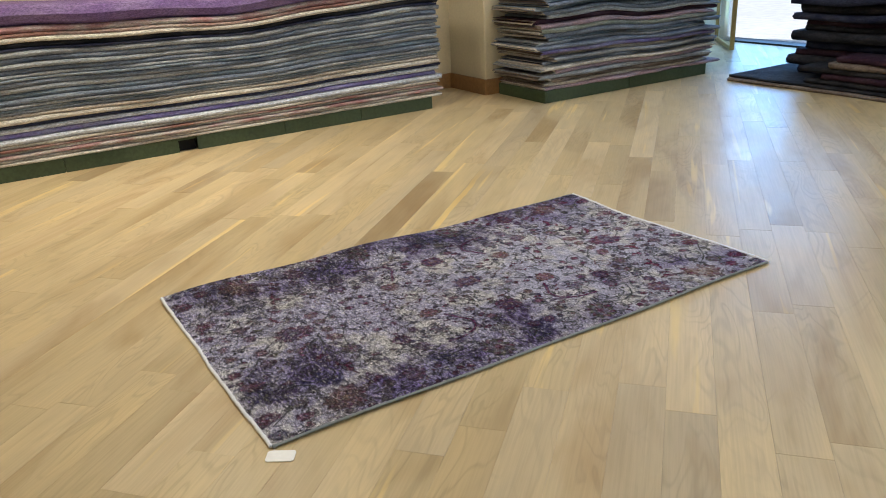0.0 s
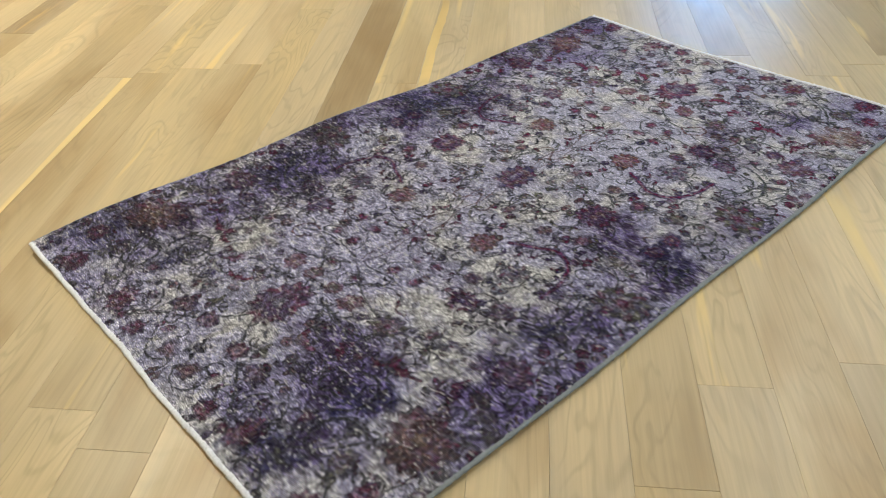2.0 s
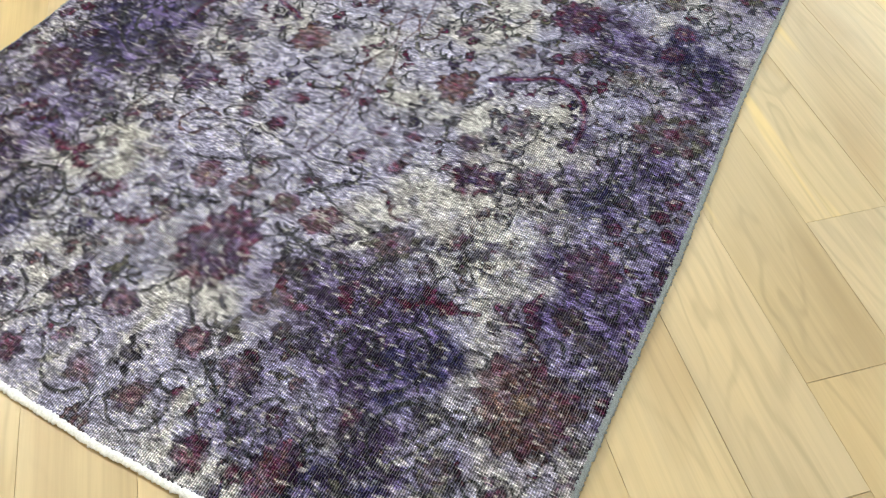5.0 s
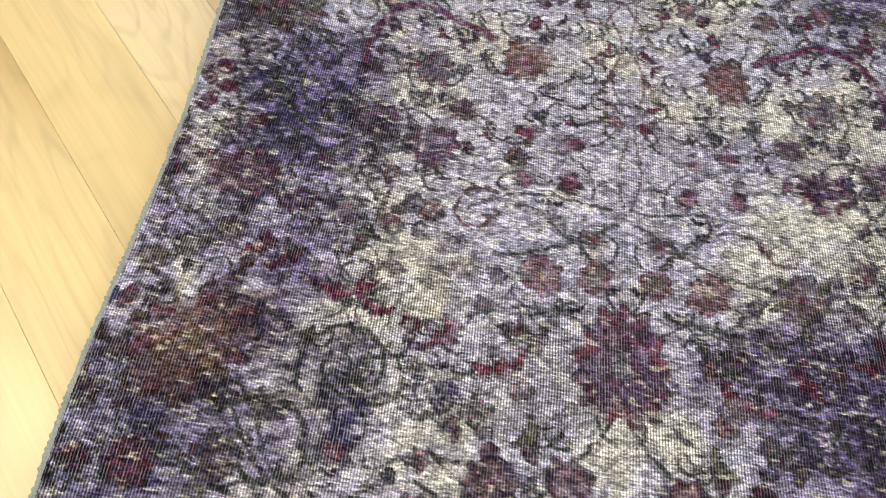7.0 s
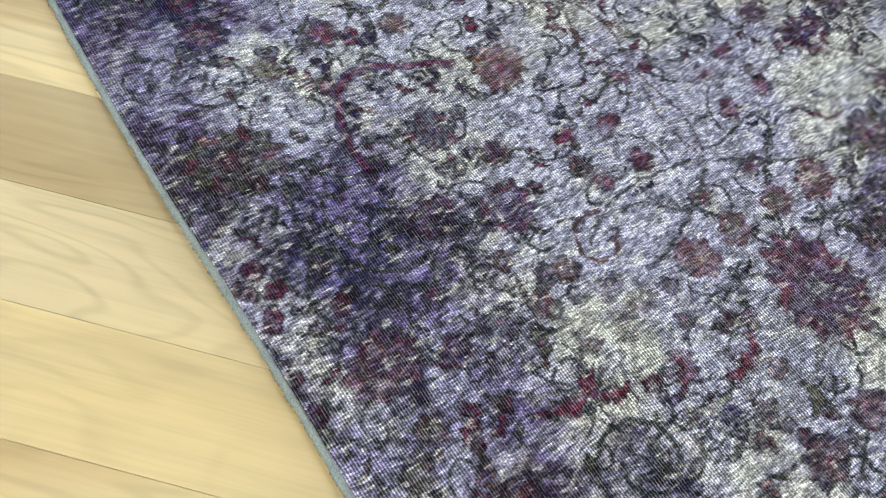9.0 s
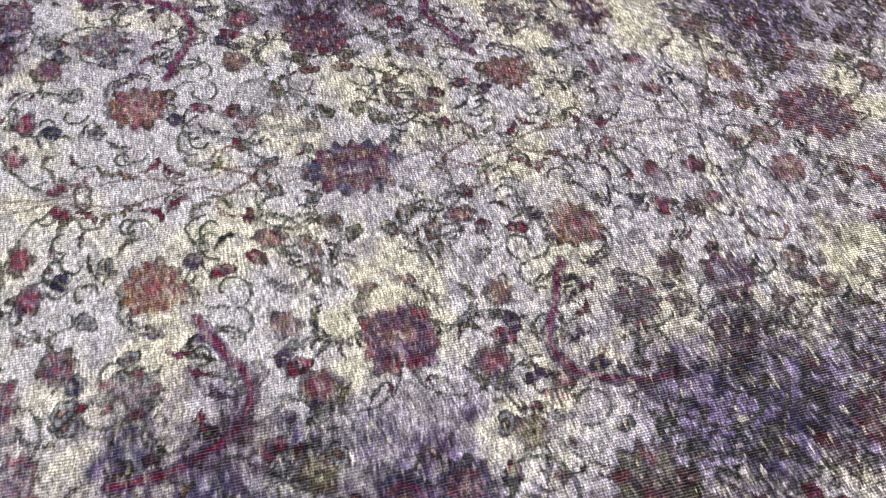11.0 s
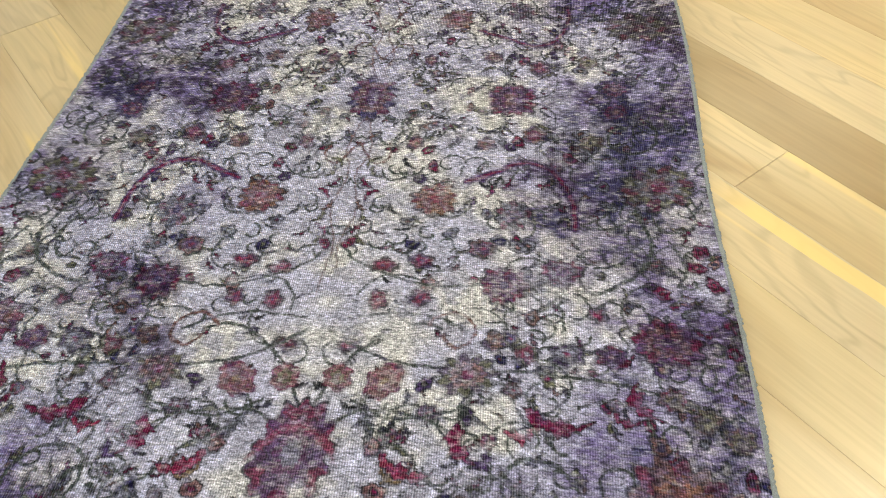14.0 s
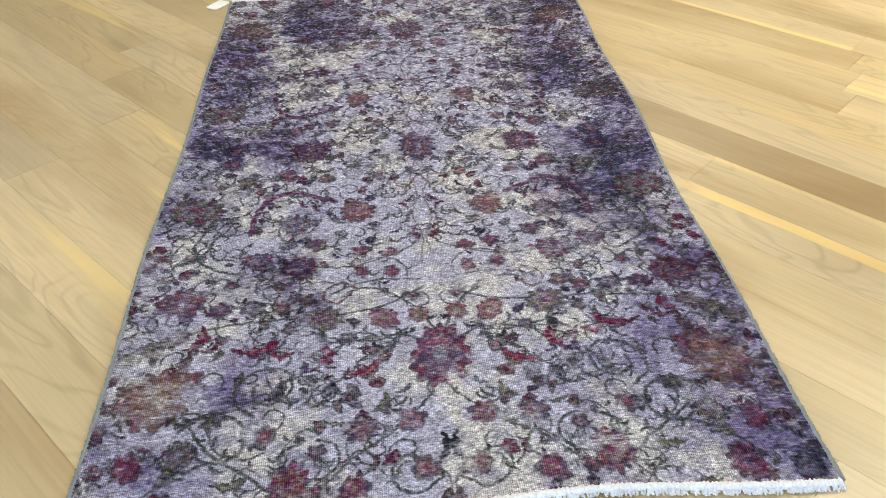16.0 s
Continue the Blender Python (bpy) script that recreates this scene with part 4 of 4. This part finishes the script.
    # rows of knots lean towards the U = 1 end: dark backs, bright worn crowns, nap shade painted into the colour
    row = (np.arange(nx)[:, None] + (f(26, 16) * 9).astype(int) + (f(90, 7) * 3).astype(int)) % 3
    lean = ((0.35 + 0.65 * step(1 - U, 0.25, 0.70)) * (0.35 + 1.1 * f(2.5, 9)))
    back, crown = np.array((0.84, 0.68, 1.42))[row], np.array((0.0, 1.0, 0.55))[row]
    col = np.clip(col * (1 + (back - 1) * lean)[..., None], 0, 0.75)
    PZ = PZ + 0.0014 * (tuft - 0.5) + 0.0010 * (keep - 0.5) + 0.0010 * crown * lean

    verts = np.stack([PX, PY, PZ], -1).reshape(-1, 3)
    n = np.arange(nx * ny).reshape(nx, ny)
    quads = np.stack([n[:-1, :-1], n[1:, :-1], n[1:, 1:], n[:-1, 1:]], -1).reshape(-1, 4)
    # underside and rim, so that the pile has its thickness
    rim = np.concatenate([n[:, 0], n[-1, 1:], n[-2::-1, -1], n[0, -2:0:-1]])
    low = verts[rim] - (0, 0, 0.007)
    k0 = len(verts)
    ring = np.arange(len(rim))
    nxt = np.roll(ring, -1)
    skirt = np.stack([rim[nxt], rim[ring], k0 + ring, k0 + nxt], -1)
    verts, quads = np.concatenate([verts, low]), np.concatenate([quads, skirt])
    data = bpy.data.meshes.new("woven_field")
    data.vertices.add(len(verts))
    data.vertices.foreach_set("co", verts.ravel().astype(np.float32))
    data.loops.add(quads.size)
    data.loops.foreach_set("vertex_index", quads.ravel().astype(np.int32))
    data.polygons.add(len(quads))
    data.polygons.foreach_set("loop_start", np.arange(0, quads.size, 4, dtype=np.int32))
    data.update(calc_edges=True)
    # the attribute holds the dyes together with the painted shade of the nap
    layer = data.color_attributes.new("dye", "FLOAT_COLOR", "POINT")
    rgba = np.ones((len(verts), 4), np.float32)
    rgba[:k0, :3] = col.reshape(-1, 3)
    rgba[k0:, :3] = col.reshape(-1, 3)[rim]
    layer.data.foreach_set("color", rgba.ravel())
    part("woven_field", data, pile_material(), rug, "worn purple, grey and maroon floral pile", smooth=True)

    def cord(name, points, radius, material, label, seed, flat=0.8):
        r = random.Random(seed)
        bm = bmesh.new()
        rings = []
        for k, p in enumerate(points):
            p = Vector(p)
            ahead = (Vector(points[min(k + 1, len(points) - 1)]) - Vector(points[max(k - 1, 0)])).normalized()
            side = ahead.cross(Vector((0, 0, 1))).normalized()
            rad = radius * (1 + (0.12 if k % 2 else -0.12) + 0.22 * r.uniform(-1, 1))
            rings.append([bm.verts.new(p + side * rad * math.cos(x) + Vector((0, 0, flat * rad * math.sin(x)))) for x in (s * math.tau / 8 for s in range(8))])
        for p, s in zip(rings, rings[1:]):
            for k in range(8):
                bm.faces.new((p[k], s[k], s[(k + 1) % 8], p[(k + 1) % 8]))
        bm.faces.new(rings[0])
        bm.faces.new(rings[-1][::-1])
        bmesh.ops.recalc_face_normals(bm, faces=bm.faces)
        return part(name, bm, material, rug, label, smooth=True)

    def along(count, at, out, down=0.002):
        made = []
        for k in range(count + 1):
            x, y, zz = (float(w) for w in rug_place(*(np.float64(w) for w in at(k / count))))
            made.append((x + out[0], y + out[1], max(zz - down, 0.0055)))
        return made

    cord("side_binding", along(620, lambda s: (s, 0.0), (0, -0.002), 0.003), 0.0052, BINDING, "blue-grey overcast side edge", 1)
    cord("side_binding", along(620, lambda s: (s, 1.0), (0, 0.003), 0.006), 0.0055, BINDING, "blue-grey overcast side edge", 2)
    cord("end_cord", along(360, lambda s: (0.0, s), (-0.003, 0)), 0.0055, CORD, "white cotton end selvedge", 3)
    cord("end_cord", along(360, lambda s: (1.0, s), (0.004, 0)), 0.0065, CORD, "white cotton end selvedge", 4)
    fr = random.Random(9)
    fringe = bmesh.new()
    for k in range(900):
        v = fr.uniform(0.0, 1.0)
        x, y, zz = (float(w) for w in rug_place(np.float64(1.0), np.float64(v)))
        l, h, w = fr.uniform(0.008, 0.014), fr.uniform(0.003, 0.009), 0.0014
        dy = fr.uniform(-0.008, 0.008)
        base = [fringe.verts.new((x + 0.004, y - w, zz)), fringe.verts.new((x + 0.004, y + w, zz)), fringe.verts.new((x + 0.004, y, zz + 2 * w))]
        tip = [fringe.verts.new((x + 0.004 + l, y + dy - w, h * 0.4 + 0.001)), fringe.verts.new((x + 0.004 + l, y + dy + w, h * 0.4 + 0.001)), fringe.verts.new((x + 0.004 + l, y + dy, h * 0.4 + 2 * w))]
        for i in range(3):
            fringe.faces.new((base[i], base[(i + 1) % 3], tip[(i + 1) % 3], tip[i]))
        fringe.faces.new(tip)
    tagged(part("end_fringe", fringe, CORD, rug, "short white cotton fringe"), kind="stuff")
    return rug


build_rug()

# paper price tag lying at the corner of the rug
tag = tagged(new("paper_tag"), "small blank white paper tag tied to the rug corner", "tag")
tag.matrix_world = pose(0.016, -0.034, 0.0012, 0, 0, -33)
tb = bmesh.new()
rim = []
for cx, cy, a0 in ((0.028, 0.014, 0), (-0.028, 0.014, 90), (-0.028, -0.014, 180), (0.028, -0.014, 270)):
    for k in range(5):
        ang = radians(a0 + 22.5 * k)
        rim.append(tb.verts.new((cx + 0.009 * math.cos(ang), cy + 0.009 * math.sin(ang), 0.0)))
card = bmesh.ops.extrude_face_region(tb, geom=[tb.faces.new(rim)])
bmesh.ops.translate(tb, vec=(0, 0, 0.0022), verts=[v for v in card["geom"] if isinstance(v, bmesh.types.BMVert)])
bmesh.ops.recalc_face_normals(tb, faces=tb.faces)
part("card", tb, PAPER, tag)
sb = bmesh.new()
add_box(sb, (-0.022, 0.018, 0.0023), (-0.0205, 0.034, 0.0035))
part("string", sb, CORD, tag)


# ---- the floor ----
floor = tagged(new("floor"), "pale oiled oak plank floor laid diagonally", "floor", kind="structure")
part("subfloor", box((ROOM_X0, ROOM_Y0, -0.1), (ROOM_X1, 4.78, -0.0125)), SEAM, floor)
AX, AY = math.cos(radians(PLANK_TURN)), math.sin(radians(PLANK_TURN))
KNOWN_JOINTS = {0: 0.2176, 4: 0.403, -7: 0.2196, -1: 0.0795, -5: 1.666, -16: 2.03}
W = PLANK_W - 0.0003


def plank_faces(bm, corners, top=0.0, bevel=0.0004):
    """A plank: a top with a fine chamfer all round, and sides."""
    cx, cy = sum(c[0] for c in corners) / 4, sum(c[1] for c in corners) / 4
    (u0, v0), (u1, v1) = corners[0], corners[1]
    du, dv = Vector((u1 - u0, v1 - v0)).normalized(), None
    dv = Vector((-du.y, du.x))
    hl, hw = (Vector(corners[1]) - Vector(corners[0])).length / 2, (Vector(corners[2]) - Vector(corners[1])).length / 2
    rings = []
    for inset, zz in ((bevel, top), (0.0, top - bevel), (0.0, top - 0.012)):
        rings.append([bm.verts.new((cx + su * (hl - inset) * du.x + sv * (hw - inset) * dv.x, cy + su * (hl - inset) * du.y + sv * (hw - inset) * dv.y, zz)) for su, sv in ((-1, -1), (1, -1), (1, 1), (-1, 1))])
    bm.faces.new(rings[0])
    for r0, r1 in zip(rings, rings[1:]):
        for k in range(4):
            bm.faces.new((r0[(k + 1) % 4], r0[k], r1[k], r1[(k + 1) % 4]))


LENGTHS = (0.8, 1.1, 1.4, 1.7, 2.0)
unit_mesh = {}
for length in LENGTHS:
    pb = bmesh.new()
    h = (length - 0.0006) / 2
    plank_faces(pb, [(-h, -W / 2), (h, -W / 2), (h, W / 2), (-h, W / 2)])
    unit_mesh[length] = mesh_of(pb, "plank")
    unit_mesh[length].materials.append(OAK)
rest = bmesh.new()
prng = random.Random(21)
made = 0
for k in range(-68, 84):
    n_mid = PLANK_N0 + (k + 0.5) * PLANK_W
    start = KNOWN_JOINTS.get(k, prng.uniform(-0.6, 0.6))
    long_row = -13 < k < -8
    if long_row:
        start = 1.75 + 0.04 * (k + 10)
    spans, s = [], start
    while s < 12:
        length = prng.choice(LENGTHS)
        spans.append((s, length))
        s += length
    s = start
    while s > -9:
        length = 1.7 if long_row and s == start else prng.choice(LENGTHS)
        s -= length
        spans.append((s, length))
    for s, length in spans:
        mid = s + length / 2
        x, y = mid * AX + n_mid * AY, mid * AY - n_mid * AX
        if x < ROOM_X0 - 0.8 or x > ROOM_X1 + 0.8 or y < ROOM_Y0 - 0.8 or y > 5.5:
            continue
        if x < 3.0 and y > 4.3:
            continue
        if -1.25 < x < 3.9 and -1.35 < y < 2.75 and made < 300:
            ob = new("plank", unit_mesh[length])
            ob.parent = floor
            ob.matrix_world = pose(x, y, prng.uniform(-0.0004, 0.0002), 0, 0, PLANK_TURN)
            made += 1
        else:
            h = (length - 0.0006) / 2
            plank_faces(rest, [(x + du * AX + dv * -AY, y + du * AY + dv * AX) for du, dv in ((-h, -W / 2), (h, -W / 2), (h, W / 2), (-h, W / 2))])
for co, no in (((ROOM_X0, 0, 0), (-1, 0, 0)), ((ROOM_X1 - 0.032, 0, 0), (1, 0, 0)), ((0, ROOM_Y0, 0), (0, -1, 0)), ((0, 4.78, 0), (0, 1, 0))):
    bmesh.ops.bisect_plane(rest, geom=rest.verts[:] + rest.edges[:] + rest.faces[:], plane_co=co, plane_no=no, clear_outer=True)
tagged(part("far_planks", rest, OAK, floor), kind="stuff")
